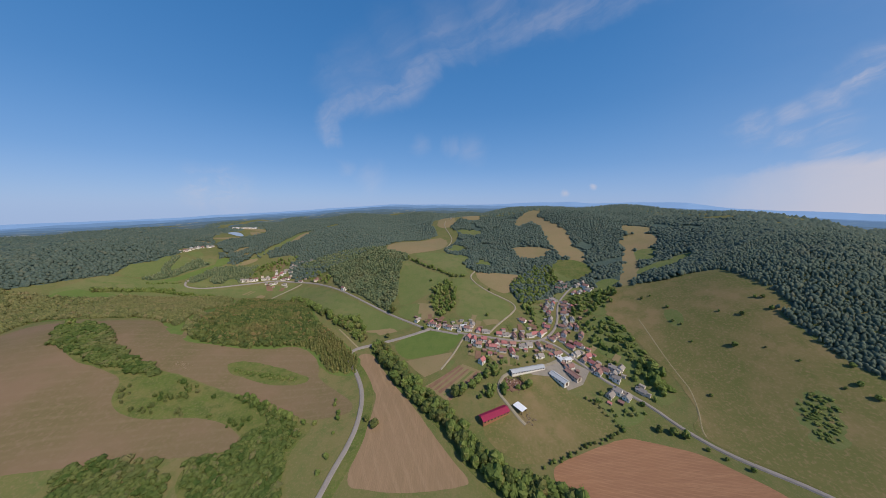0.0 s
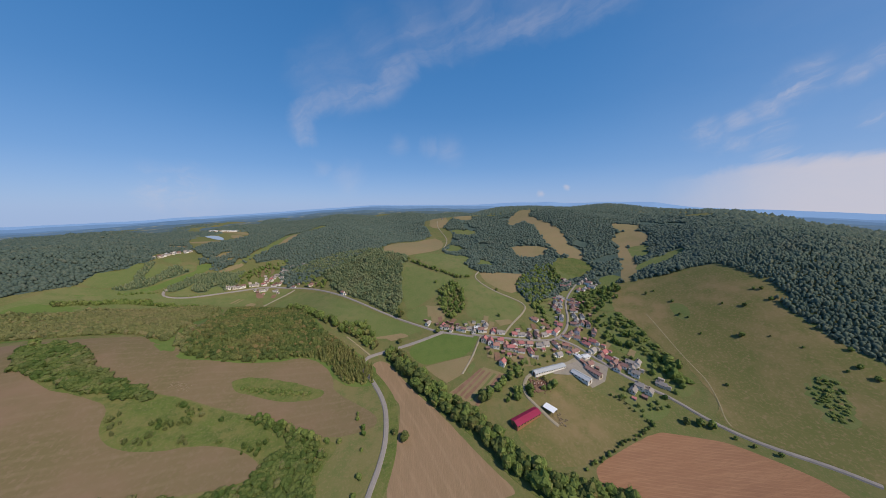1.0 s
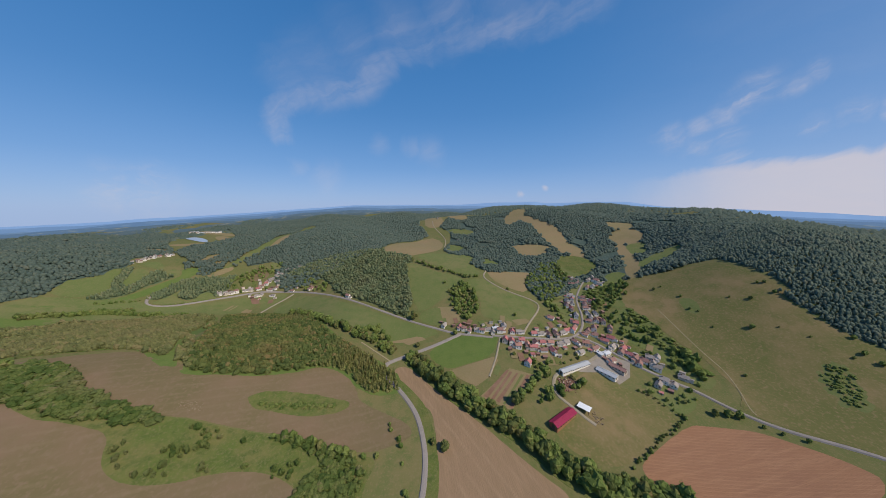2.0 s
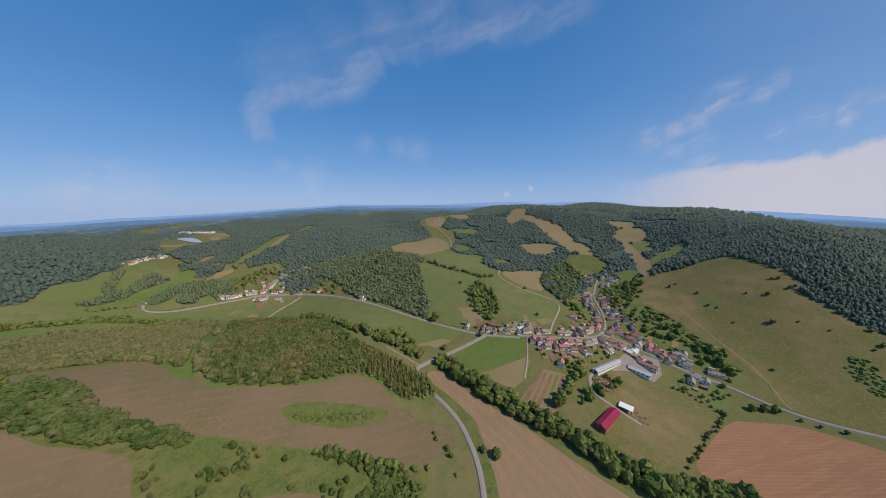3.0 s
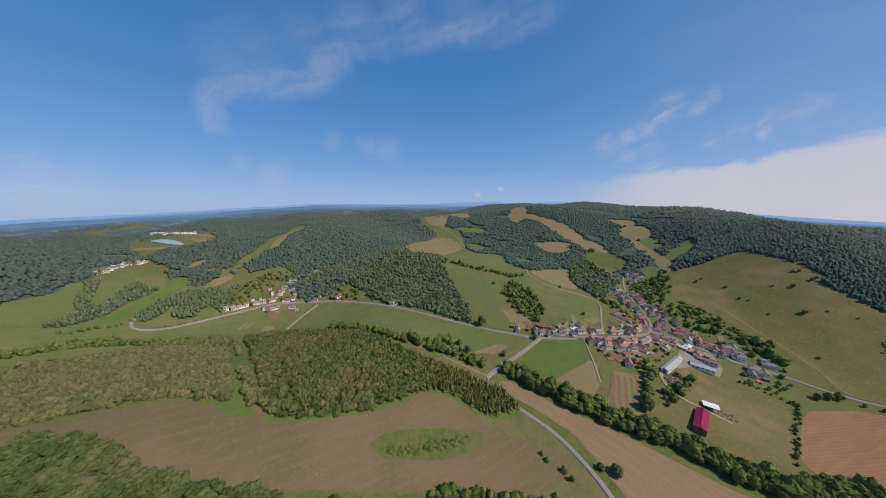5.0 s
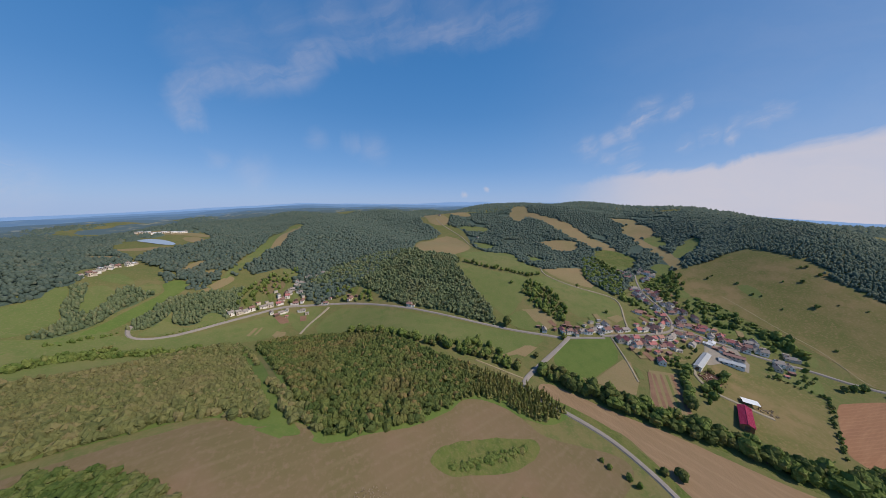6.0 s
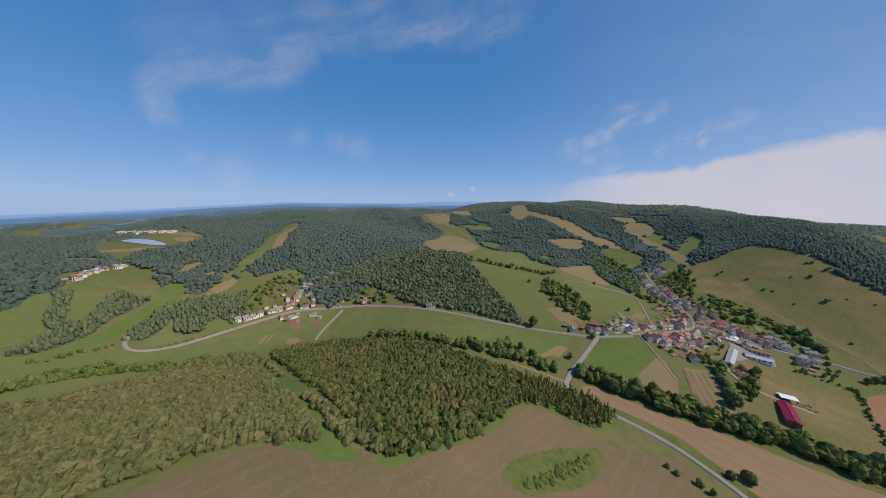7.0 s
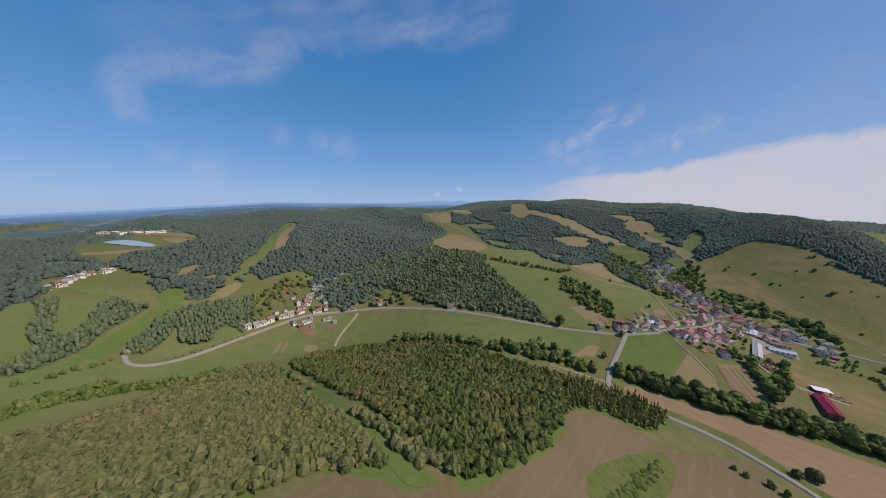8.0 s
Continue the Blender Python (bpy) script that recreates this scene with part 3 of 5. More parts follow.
field('bare_strip', [(42, 208), (55, 214), (66, 209), (59, 198), (47, 200)])
field('dug_ground', [(49, 181), (58, 186), (64, 182), (58, 175), (49, 175)])
field('bare_strip', [(42, 257), (58, 257), (61, 251), (45, 248)])
field('bare_strip', [(25, 240), (36, 246), (44, 239), (34, 233)])
field('bare_strip', [(-30, 295), (-9, 288), (-10, 267), (-24, 264), (-32, 280)])
field('bare_strip', [(13, 260), (39, 249), (32, 239), (16, 244)])
field('meadow', [(-403, 305), (-404, 313), (-411, 327), (-407, 332), (-403, 342), (-401, 348), (-404, 359), (-405, 368), (-401, 371), (-394, 358), (-390, 345), (-382, 334), (-384, 322), (-387, 312), (-392, 307)])
field('meadow', [(-394, 378), (-389, 383), (-381, 380), (-377, 369), (-378, 360), (-377, 348), (-381, 344), (-387, 359), (-392, 371)])
field('meadow', [(-405, 278), (-403, 298), (-390, 307), (-374, 318), (-367, 338), (-357, 330), (-328, 336), (-315, 347), (-295, 360), (-274, 374), (-259, 381), (-245, 375), (-257, 358), (-260, 345), (-270, 337), (-290, 329), (-316, 315), (-342, 299), (-357, 280), (-363, 269), (-373, 250), (-400, 240)])
field('crop', [(-374, 316), (-367, 335), (-364, 355), (-362, 366), (-357, 382), (-356, 392), (-364, 401), (-357, 415), (-346, 409), (-345, 397), (-349, 381), (-352, 367), (-356, 351), (-362, 328), (-367, 312), (-378, 298), (-386, 288), (-394, 282), (-397, 287), (-384, 299), (-378, 309)])
field('meadow', [(-399, 390), (-399, 401), (-394, 410), (-378, 397), (-378, 392), (-388, 389)])
field('meadow', [(-376, 391), (-366, 402), (-358, 391), (-359, 383), (-369, 385)])
field('dry_field', [(-448, 449), (-447, 466), (-428, 469), (-419, 461), (-439, 440)])
field('dry_field', [(-453, 499), (-427, 505), (-408, 508), (-401, 500), (-421, 495), (-445, 491)])
field('dry_field', [(-365, 428), (-363, 448), (-356, 459), (-349, 460), (-348, 452), (-357, 436)])
field('dry_field', [(-344, 436), (-332, 441), (-331, 430), (-338, 428)])
field('dry_field', [(-411, 542), (-396, 547), (-378, 534), (-378, 518), (-394, 522)])
field('meadow', [(-335, 393), (-328, 419), (-321, 454), (-310, 480), (-304, 516), (-306, 637), (-303, 698), (-282, 698), (-277, 679), (-284, 610), (-287, 529), (-287, 502), (-301, 478), (-295, 465), (-313, 450), (-316, 433), (-321, 423), (-324, 410), (-330, 395)])
field('dry_field', [(-298, 510), (-300, 633), (-285, 690), (-279, 680), (-278, 594), (-281, 521), (-284, 492), (-296, 482)])
field('dry_field', [(-335, 395), (-328, 418), (-321, 430), (-313, 425), (-319, 410), (-328, 399)])
field('meadow', [(-347, 333), (-345, 342), (-341, 358), (-341, 367), (-336, 353), (-327, 349), (-319, 355), (-321, 365), (-315, 373), (-304, 367), (-304, 361), (-317, 350), (-333, 339)])
field('crop', [(-396, 262), (-384, 270), (-376, 274), (-368, 276), (-360, 272), (-361, 264), (-366, 260), (-380, 247), (-396, 240)])
field('fallow_field', [(-294, 418), (-290, 430), (-280, 432), (-264, 421), (-268, 410), (-282, 401)])
field('meadow', [(-274, 444), (-262, 446), (-250, 432), (-257, 426), (-268, 434)])
field('crop', [(-278, 323), (-254, 275), (-240, 240), (-229, 217), (-222, 204), (-216, 196), (-228, 198), (-232, 208), (-237, 221), (-246, 240), (-260, 274), (-281, 319)])
field('dry_field', [(-478, 560), (-440, 558), (-410, 553), (-382, 545), (-385, 562), (-430, 575), (-475, 590)])
field('meadow', [(222, 145), (238, 147), (242, 139), (234, 131), (228, 121), (218, 117), (210, 123), (212, 131)])
field('meadow', [(213, 235), (222, 231), (221, 220), (213, 211), (207, 218)])
field('bare_strip', [(-264, 344), (-262, 351), (-254, 349), (-253, 339), (-261, 340)])
field('bare_strip', [(-283, 344), (-280, 356), (-277.5, 356), (-280.5, 343)])
field('bare_strip', [(-278, 345), (-275, 357), (-273.5, 357), (-276.5, 345)])
field('meadow', [(-234, 342), (-215, 374), (-185, 364), (-150, 337), (-101, 300), (-66, 274), (-88, 267), (-120, 278), (-143, 290), (-174, 308), (-201, 326)])
field('meadow', [(-254, 365), (-239, 385), (-222, 380), (-236, 345), (-244, 347)])
field('bare_strip', [(-84, 250), (-56, 255), (-54, 251), (-65, 248), (-79, 248)])
field('meadow', [(-50, 291), (-33, 296), (-15, 285), (-19, 269), (-35, 265), (-54, 279)])
field('meadow', [(162, 368), (200, 369), (196, 346), (166, 323), (131, 325), (140, 346)])
field('meadow', [(161, 316), (186, 308), (183, 291), (146, 284), (126, 293)])
field('scrub', [(179, 395), (210, 377), (208, 341), (189, 322), (165, 334), (157, 367)])
field('meadow', [(193, 313), (213, 315), (218, 300), (201, 290), (182, 296)])
field('meadow', [(32, 611), (85, 584), (82, 543), (40, 575)])
field('dry_field', [(59, 967), (100, 688), (93, 659), (42, 677)])


def lake(points):
    m, n, l, b = material("sky_tinted_water", 0.3)
    # the sky's reflection is put into this pale base colour
    b.inputs["Base Color"].default_value = (0.34, 0.40, 0.47, 1)
    b.inputs["Specular IOR Level"].default_value = 0.5
    OPEN.append(rounded(points))
    ob = drape("water", OPEN[-1], m, 0.6, 20.0)
    tagged(ob, "pale blue reservoir in the far valley", "lake", kind="structure")


lake([(-454, 533), (-444, 539), (-424, 533), (-402, 515), (-405, 510), (-424, 517)])
road('near_road', 2.5, [(-66, 100), (-64, 108), (-62, 120), (-59, 131), (-57, 146), (-59, 164), (-63, 177), (-73, 194), (-85, 208), (-86, 217), (-81, 224), (-58, 234), (-23, 246), (-12, 250)])
road('verge_near', 7.5, [(-64, 100), (-62, 108), (-58, 120), (-55, 131), (-54, 146), (-55, 164), (-58, 177), (-69, 194), (-80, 206)])
road('verge_creek', 15.0, [(-63, 227), (-47, 205), (-30, 183), (-17, 170), (-4, 159), (6, 148), (14, 136), (22, 126), (32, 118), (44, 113), (59, 108)])
road('valley_road', 1.5, [(-353, 344), (-354, 340), (-351, 334), (-347, 331), (-340, 332), (-330, 338), (-318, 349), (-301, 364), (-281, 378), (-266, 386), (-249, 388), (-209, 382), (-181, 368), (-147, 343), (-117, 319), (-89, 298), (-57, 276), (-33, 261), (-19, 251), (16, 237)])
road('village_street', 1.5, [(15, 240), (49, 230), (80, 226), (96, 228), (111, 239), (122, 255), (130, 276), (138, 288), (154, 304), (167, 314)])
road('through_road', 1.75, [(96, 228), (108, 220), (115, 209), (122, 198), (127, 189), (133, 181), (140, 172), (149, 161), (156, 144), (163, 132), (170, 123), (177, 116), (184, 109), (189, 103), (194, 96)])
road('yard_track', 2.0, [(99, 203), (74, 195), (52, 191), (45, 183), (42, 174), (48, 163), (53, 153), (56, 149)])
road('field_track', 1.3, [(6, 679), (3, 637), (20, 570), (18, 536), (3, 473), (26, 450), (49, 420), (38, 384), (50, 362), (36, 343), (43, 324), (57, 306), (71, 295), (81, 286), (84, 277), (76, 266), (59, 251), (46, 237)])
road('meadow_track', 0.8, [(192, 235), (189, 218), (185, 195), (183, 178), (182, 167), (175, 153), (166, 141), (165, 137)])
road('strip_track', 1.8, [(-242, 343), (-237, 356), (-228, 368), (-218, 379)])
road('wood_track', 1.3, [(-81, 224), (-94, 236), (-108, 248)])
road('garden_track', 1.1, [(22, 236), (15, 223), (9, 212), (-2, 196)])


# ---- woods ----
def inside(poly, pts):
    p = np.asarray(poly, float)
    x, y = pts[:, 0], pts[:, 1]
    hit = np.zeros(len(pts), bool)
    for (ax, ay), (bx, by) in zip(p, np.roll(p, -1, 0)):
        cross = ((ay > y) != (by > y)) & (x < (bx - ax) * (y - ay) / (by - ay + 1e-12) + ax)
        hit ^= cross
    return hit


rng = np.random.default_rng(5)


def ico(level):
    bm = bmesh.new()
    bmesh.ops.create_icosphere(bm, subdivisions=level, radius=1.0)
    v = np.array([q.co[:] for q in bm.verts])
    f = np.array([[q.index for q in g.verts] for g in bm.faces])
    bm.free()
    return v, f


ICO1 = ico(1)
DOME = (ICO1[0], np.array([t for t in ICO1[1] if ICO1[0][t, 2].mean() > -0.6]))
ring = np.arange(6) * math.pi / 3
TENT = (np.vstack([np.column_stack([np.cos(ring), np.sin(ring), 0 * ring - 0.5]), [[0, 0, 0.95]]]), np.array([[k, (k + 1) % 6, 6] for k in range(6)]))


def clumps(n, kind, level, tufts=0, leaf=0.05):
    """One crown, about 1 wide and 1 high, of n uneven clumps of leaves."""
    base, faces = level
    vs, fs = [], []
    for k in range(n):
        a, t = rng.uniform(0, 6.28), (k + 0.5) / n
        if kind == "conifer":
            r, h, s = 0.20 * (1 - t) * rng.uniform(0.6, 1.2), t, 0.30 * (1.12 - t)
            size = np.array([s, s, 0.22])
        else:
            r, h = 0.27 * rng.uniform(0.5, 1.1), 0.36 + 0.42 * t
            r *= 1.0 if t < 0.7 else 0.5
            r, h = (0.0, 0.5) if n == 1 else (r, h)
            size = np.array([1, 1, 1.05]) * rng.uniform(0.18, 0.34) * (1.4 if n == 1 else 1.25 if n < 6 else 1.0)
        v = base * (1 + rng.normal(0, 0.22, (len(base), 1))) * size
        v = v + [r * math.cos(a), r * math.sin(a), h]
        fs.append(faces + len(base) * k)
        vs.append(v)
    v, f = np.concatenate(vs), np.concatenate(fs)
    if tufts:
        corner = v[f[rng.integers(len(f), size=tufts)]]
        share = rng.dirichlet((1, 1, 1), tufts)[:, :, None]
        heart = (corner * share).sum(1) + (corner.mean(1) - v.mean(0)) * rng.uniform(0.0, 0.14, (tufts, 1))
        tri = heart[:, None] + rng.normal(0, leaf, (tufts, 3, 3))
        f = np.vstack([f, len(v) + np.arange(tufts * 3).reshape(-1, 3)])
        v = np.vstack([v, tri.reshape(-1, 3)])
    return v, f


def big_mesh(name, v, f, mat, tone=None, soft=False):
    me = bpy.data.meshes.new(name)
    me.vertices.add(len(v))
    me.vertices.foreach_set("co", v.astype(np.float32).ravel())
    me.loops.add(f.size)
    me.loops.foreach_set("vertex_index", f.astype(np.int32).ravel())
    me.polygons.add(len(f))
    me.polygons.foreach_set("loop_start", np.arange(0, f.size, 3, dtype=np.int32))
    me.polygons.foreach_set("use_smooth", np.full(len(f), soft))
    me.materials.append(mat)
    me.update(calc_edges=True)
    if tone is not None:
        me.attributes.new("tone", "FLOAT", "POINT").data.foreach_set("value", np.asarray(tone, np.float32))
    return new(name, me)


CROWN = {
    "near": [clumps(4, "broadleaf", ICO1, 74, 0.065) for _ in range(14)],
    "conifer": [clumps(4, "conifer", ICO1, 36, 0.06) for _ in range(8)],
    "far": [clumps(1, "broadleaf", DOME, 0) for _ in range(24)],
    "shrub": [clumps(8, "broadleaf", ICO1, 200, 0.045) for _ in range(10)],
}


def forest(name, spacing, scale, poly):
    poly = np.array(poly, float)
    lo, hi = poly.min(0), poly.max(0)
    gx, gy = np.meshgrid(np.arange(lo[0], hi[0], spacing), np.arange(lo[1], hi[1], spacing))
    pts = np.stack([gx.ravel(), gy.ravel()], 1) + rng.uniform(-0.45, 0.45, (gx.size, 2)) * spacing
    pts = pts[inside(poly, pts)]
    pts = pts[np.hypot(pts[:, 0] + 100, pts[:, 1] - 100) < 1300]
    if "scrub" in name and spacing > 3:
        pts = pts[np.array([noise.noise(Vector((x / 11, y / 11, 4.0))) for x, y in pts]) > 0.12]
    if "thicket" not in name:
        stray = np.array([noise.noise_vector(Vector((x * 0.07, y * 0.07, 2.0)))[:2] for x, y in pts]) * (9.0 if "gorge" in name else 4.0 if spacing > 2.5 else 1.0)
        keep = np.ones(len(pts), bool)
        for open_land in OPEN:
            keep &= ~inside(open_land, pts + stray)
        if "gorge" in name:
            keep &= np.array([noise.fractal(Vector((x / 55, y / 55, 8.1)), 1.0, 2.0, 3) for x, y in pts]) < 0.40
        pts = pts[keep]
    conifer, far = "conifer" in name, any(w in name for w in ("hillside", "ridge", "slope", "gorge", "valley", "creek"))
    crowns = CROWN["conifer" if conifer else "far" if far else "shrub" if "thicket" in name else "near"]
    green = "larch" if "belt" in name else "conifer" if conifer else "conifer" if "creek" in name else "far_haze_leaf" if "hillside" in name else "ridge_haze_leaf" if far else "garden" if "orchard" in name or "hollow" in name else "shrub" if "thicket" in name else "autumn" if "west" in name else "broadleaf"
    if poly[:, 1].max() < 900 and "thicket" not in name:
        near = "mixed" in name or "belt" in name
        mid = poly.mean(0)
        rim = poly + (poly - mid) / np.linalg.norm(poly - mid, axis=1)[:, None] * (3.0 if near else 0.0)
        tagged(drape(name + "_floor", rounded(rim, 1), M["crop" if near else green], 0.15 if near else 0.06, 9.0, 2.0), "grassy verge and undergrowth of the wood", "undergrowth", kind="structure")
    z = height(pts[:, 0], pts[:, 1])
    sink = 0.08 if conifer else 0.30 if "thicket" in name else 0.30 if far else 0.36
    vs, fs, tones, at = [], [], [], 0
    for (x, y), g in zip(pts, z):
        if far:
            g += 3.0 * max(0.0, noise.noise(Vector((x / 34, y / 34, 5.0)))) + 1.2 * noise.noise(Vector((x / 9, y / 9, 1.0)))
        pool = CROWN["near"] if "conifer_wood" in name and rng.random() < 0.6 else crowns
        v, f = pool[rng.integers(len(pool))]
        a = rng.uniform(0, 6.28)
        w = spacing * scale * (rng.uniform(1.3, 1.9) if conifer else rng.uniform(1.6, 2.35) if far else rng.uniform(1.45, 2.1))
        h = rng.uniform(4.0, 5.6) * (1.0 if "conifer_wood" in name else 1.25 if conifer else rng.uniform(0.95, 1.40) if far else 1.0) * (0.3 if "hollow" in name else 0.42 if "orchard" in name else 0.75 if "thicket" in name else 1.0)
        if not far:
            grown = rng.uniform(0.5, 1.0) ** 0.8 * 1.45 if "thicket" in name else rng.uniform(0.72, 1.25)
            w, h = w * (1.0 if conifer else grown), h * (0.5 + 0.5 * grown)
        c, s = math.cos(a) * w, math.sin(a) * w
        q = np.column_stack([v[:, 0] * c - v[:, 1] * s + x, v[:, 0] * s + v[:, 1] * c + y, v[:, 2] * h + g - sink * h])
        vs.append(q)
        fs.append(f + at)
        tones.append(np.clip(rng.random() + rng.normal(0, 0.10, len(v)), 0, 1))
        at += len(v)
    if not vs:
        return
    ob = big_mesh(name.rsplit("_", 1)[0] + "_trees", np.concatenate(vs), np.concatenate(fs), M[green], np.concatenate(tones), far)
    tagged(ob, "dense dark green conifer wood on a hillside" if conifer else "overgrown thicket of shrubs and young trees" if "thicket" in name else "dense mixed broadleaf wood in late summer green", "woodland", kind="stuff")


forest('orchard_thicket_0', 4.2, 0.62, [(159, 243), (178, 252), (175, 210), (175, 188), (170, 168), (161, 172), (162, 200), (157, 221)])
forest('orchard_thicket_1', 4.2, 0.62, [(147, 292), (169, 298), (199, 287), (188, 274), (160, 267), (146, 263)])
forest('hollow_thicket_2', 2.6, 0.55, [(225, 143), (236, 144), (240, 138), (228, 125), (219, 120), (215, 125), (218, 134)])
forest('scrub_thicket_0', 2.5, 1.00, [(-306, 190), (-294, 189), (-290, 197), (-267, 191), (-248, 177), (-226, 169), (-207, 165), (-198, 162), (-205, 158), (-221, 159), (-238, 159), (-259, 164), (-284, 170)])
forest('scrub_thicket_1', 2.5, 1.00, [(-191, 105), (-179, 113), (-155, 115), (-141, 107), (-136, 97), (-179, 92)])
forest('scrub_thicket_2', 2.5, 1.00, [(-139, 116), (-125, 125), (-117, 137), (-110, 147), (-96, 131), (-82, 102), (-126, 99)])
forest('scrub_thicket_3', 3.1, 0.42, [(-200, 160), (-165, 158), (-135, 154), (-105, 147), (-92, 128), (-121, 127), (-125, 134), (-150, 141), (-178, 136), (-198, 137), (-208, 146)])
forest('scrub_thicket_4', 2.8, 0.70, [(-150, 158), (-118, 155), (-97, 147), (-88, 134), (-97, 126), (-108, 142), (-128, 151)])
forest('hollow_thicket_5', 1.8, 0.80, [(-160, 174), (-158, 177), (-143, 178), (-127, 180), (-113, 181), (-113, 177), (-127, 176), (-143, 174)])
forest('mixed_wood_west', 2.5, 1.00, [(-357, 277), (-346, 286), (-331, 299), (-320, 316), (-300, 328), (-279, 324), (-269, 310), (-253, 270), (-236, 228), (-228, 213), (-223, 197), (-239, 205), (-253, 214), (-267, 216), (-283, 216), (-296, 211), (-311, 210), (-336, 230), (-370, 272)])
forest('mixed_wood_east', 2.5, 1.00, [(-272, 326), (-255, 338), (-222, 334), (-191, 314), (-162, 292), (-149, 273), (-137, 257), (-119, 244), (-108, 235), (-142, 209), (-166, 200), (-189, 196), (-205, 194), (-214, 195), (-212, 199), (-218, 212), (-226, 228), (-239, 257), (-254, 294)])
forest('conifer_belt', 2.4, 1.00, [(-108, 235), (-97, 227), (-84, 216), (-75, 207), (-73, 193), (-91, 190), (-102, 197), (-110, 207), (-123, 212), (-139, 211)])
forest('conifer_wood', 2.9, 1.00, [(-242, 417), (-217, 437), (-174, 451), (-128, 453), (-82, 441), (-57, 410), (-53, 368), (-53, 330), (-64, 297), (-65, 285), (-83, 297), (-105, 319), (-137, 340), (-158, 359), (-168, 380), (-197, 411), (-231, 414)])
forest('mixed_wood_westend', 2.5, 1.00, [(-456, 206), (-427, 233), (-405, 239), (-373, 252), (-343, 276), (-297, 293), (-238, 240), (-206, 196), (-218, 202), (-251, 216), (-284, 207), (-317, 204), (-348, 203), (-344, 184), (-359, 158)])
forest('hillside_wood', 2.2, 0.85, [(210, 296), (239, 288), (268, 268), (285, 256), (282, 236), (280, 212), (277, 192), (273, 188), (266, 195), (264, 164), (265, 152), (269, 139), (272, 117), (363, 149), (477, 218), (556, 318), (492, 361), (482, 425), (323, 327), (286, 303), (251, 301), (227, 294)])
forest('ridge_wood', 3.1, 1.20, [(-292, 664), (-259, 818), (-161, 1152), (-27, 894), (-28, 662), (-12, 591), (-75, 528), (-110, 446), (-140, 432), (-171, 411), (-201, 393), (-229, 385), (-256, 410), (-267, 490)])
forest('gorge_wood', 3.1, 1.10, [(56, 699), (210, 661), (441, 611), (491, 426), (481, 333), (262, 268), (192, 298), (159, 305), (92, 283), (84, 303), (91, 328), (48, 354), (27, 382), (8, 430), (2, 464), (27, 533), (38, 590), (17, 626)])
forest('valley_wood', 2.9, 0.95, [(-420, 240), (-403, 296), (-403, 305), (-411, 327), (-402, 349), (-404, 360), (-402, 373), (-403, 388), (-415, 393), (-411, 426), (-408, 445), (-416, 462), (-449, 494), (-471, 527), (-500, 570), (-540, 570), (-520, 400), (-500, 280), (-480, 160)])
forest('valley_wood', 4.6, 1.10, [(-480, 160), (-500, 280), (-520, 400), (-540, 570), (-600, 650), (-760, 620), (-1000, 560), (-1000, 300), (-700, 180)])
forest('creek_wood', 2.0, 0.85, [(-402, 373), (-396, 380), (-387, 359), (-381, 343), (-376, 347), (-377, 360), (-379, 378), (-377, 390), (-358, 389), (-364, 369), (-367, 355), (-369, 336), (-375, 318), (-383, 312), (-380, 333), (-389, 345), (-393, 359)])
forest('creek_wood', 2.0, 0.85, [(-353, 337), (-355, 350), (-351, 365), (-348, 382), (-337, 393), (-313, 404), (-302, 412), (-299, 390), (-302, 366), (-316, 374), (-321, 365), (-319, 356), (-328, 351), (-335, 354), (-341, 369), (-341, 358), (-345, 343)])
forest('slope_wood', 3.0, 0.95, [(-340, 399), (-359, 401), (-371, 417), (-362, 424), (-386, 436), (-411, 454), (-418, 490), (-395, 502), (-371, 528), (-420, 640), (-500, 780), (-620, 960), (-500, 1000), (-356, 958), (-261, 753), (-279, 686), (-286, 525), (-298, 477), (-295, 461), (-312, 448), (-315, 426), (-324, 404)])
forest('slope_wood', 2.6, 0.95, [(-312, 446), (-296, 462), (-301, 476), (-288, 500), (-284, 520), (-278, 600), (-275, 680), (-258, 690), (-258, 480), (-254, 438), (-270, 448), (-285, 442), (-300, 434)])
forest('slope_wood', 3.4, 0.95, [(-475, 590), (-500, 570), (-600, 650), (-620, 960), (-500, 780), (-420, 640), (-371, 528), (-380, 550), (-410, 590), (-440, 600)])



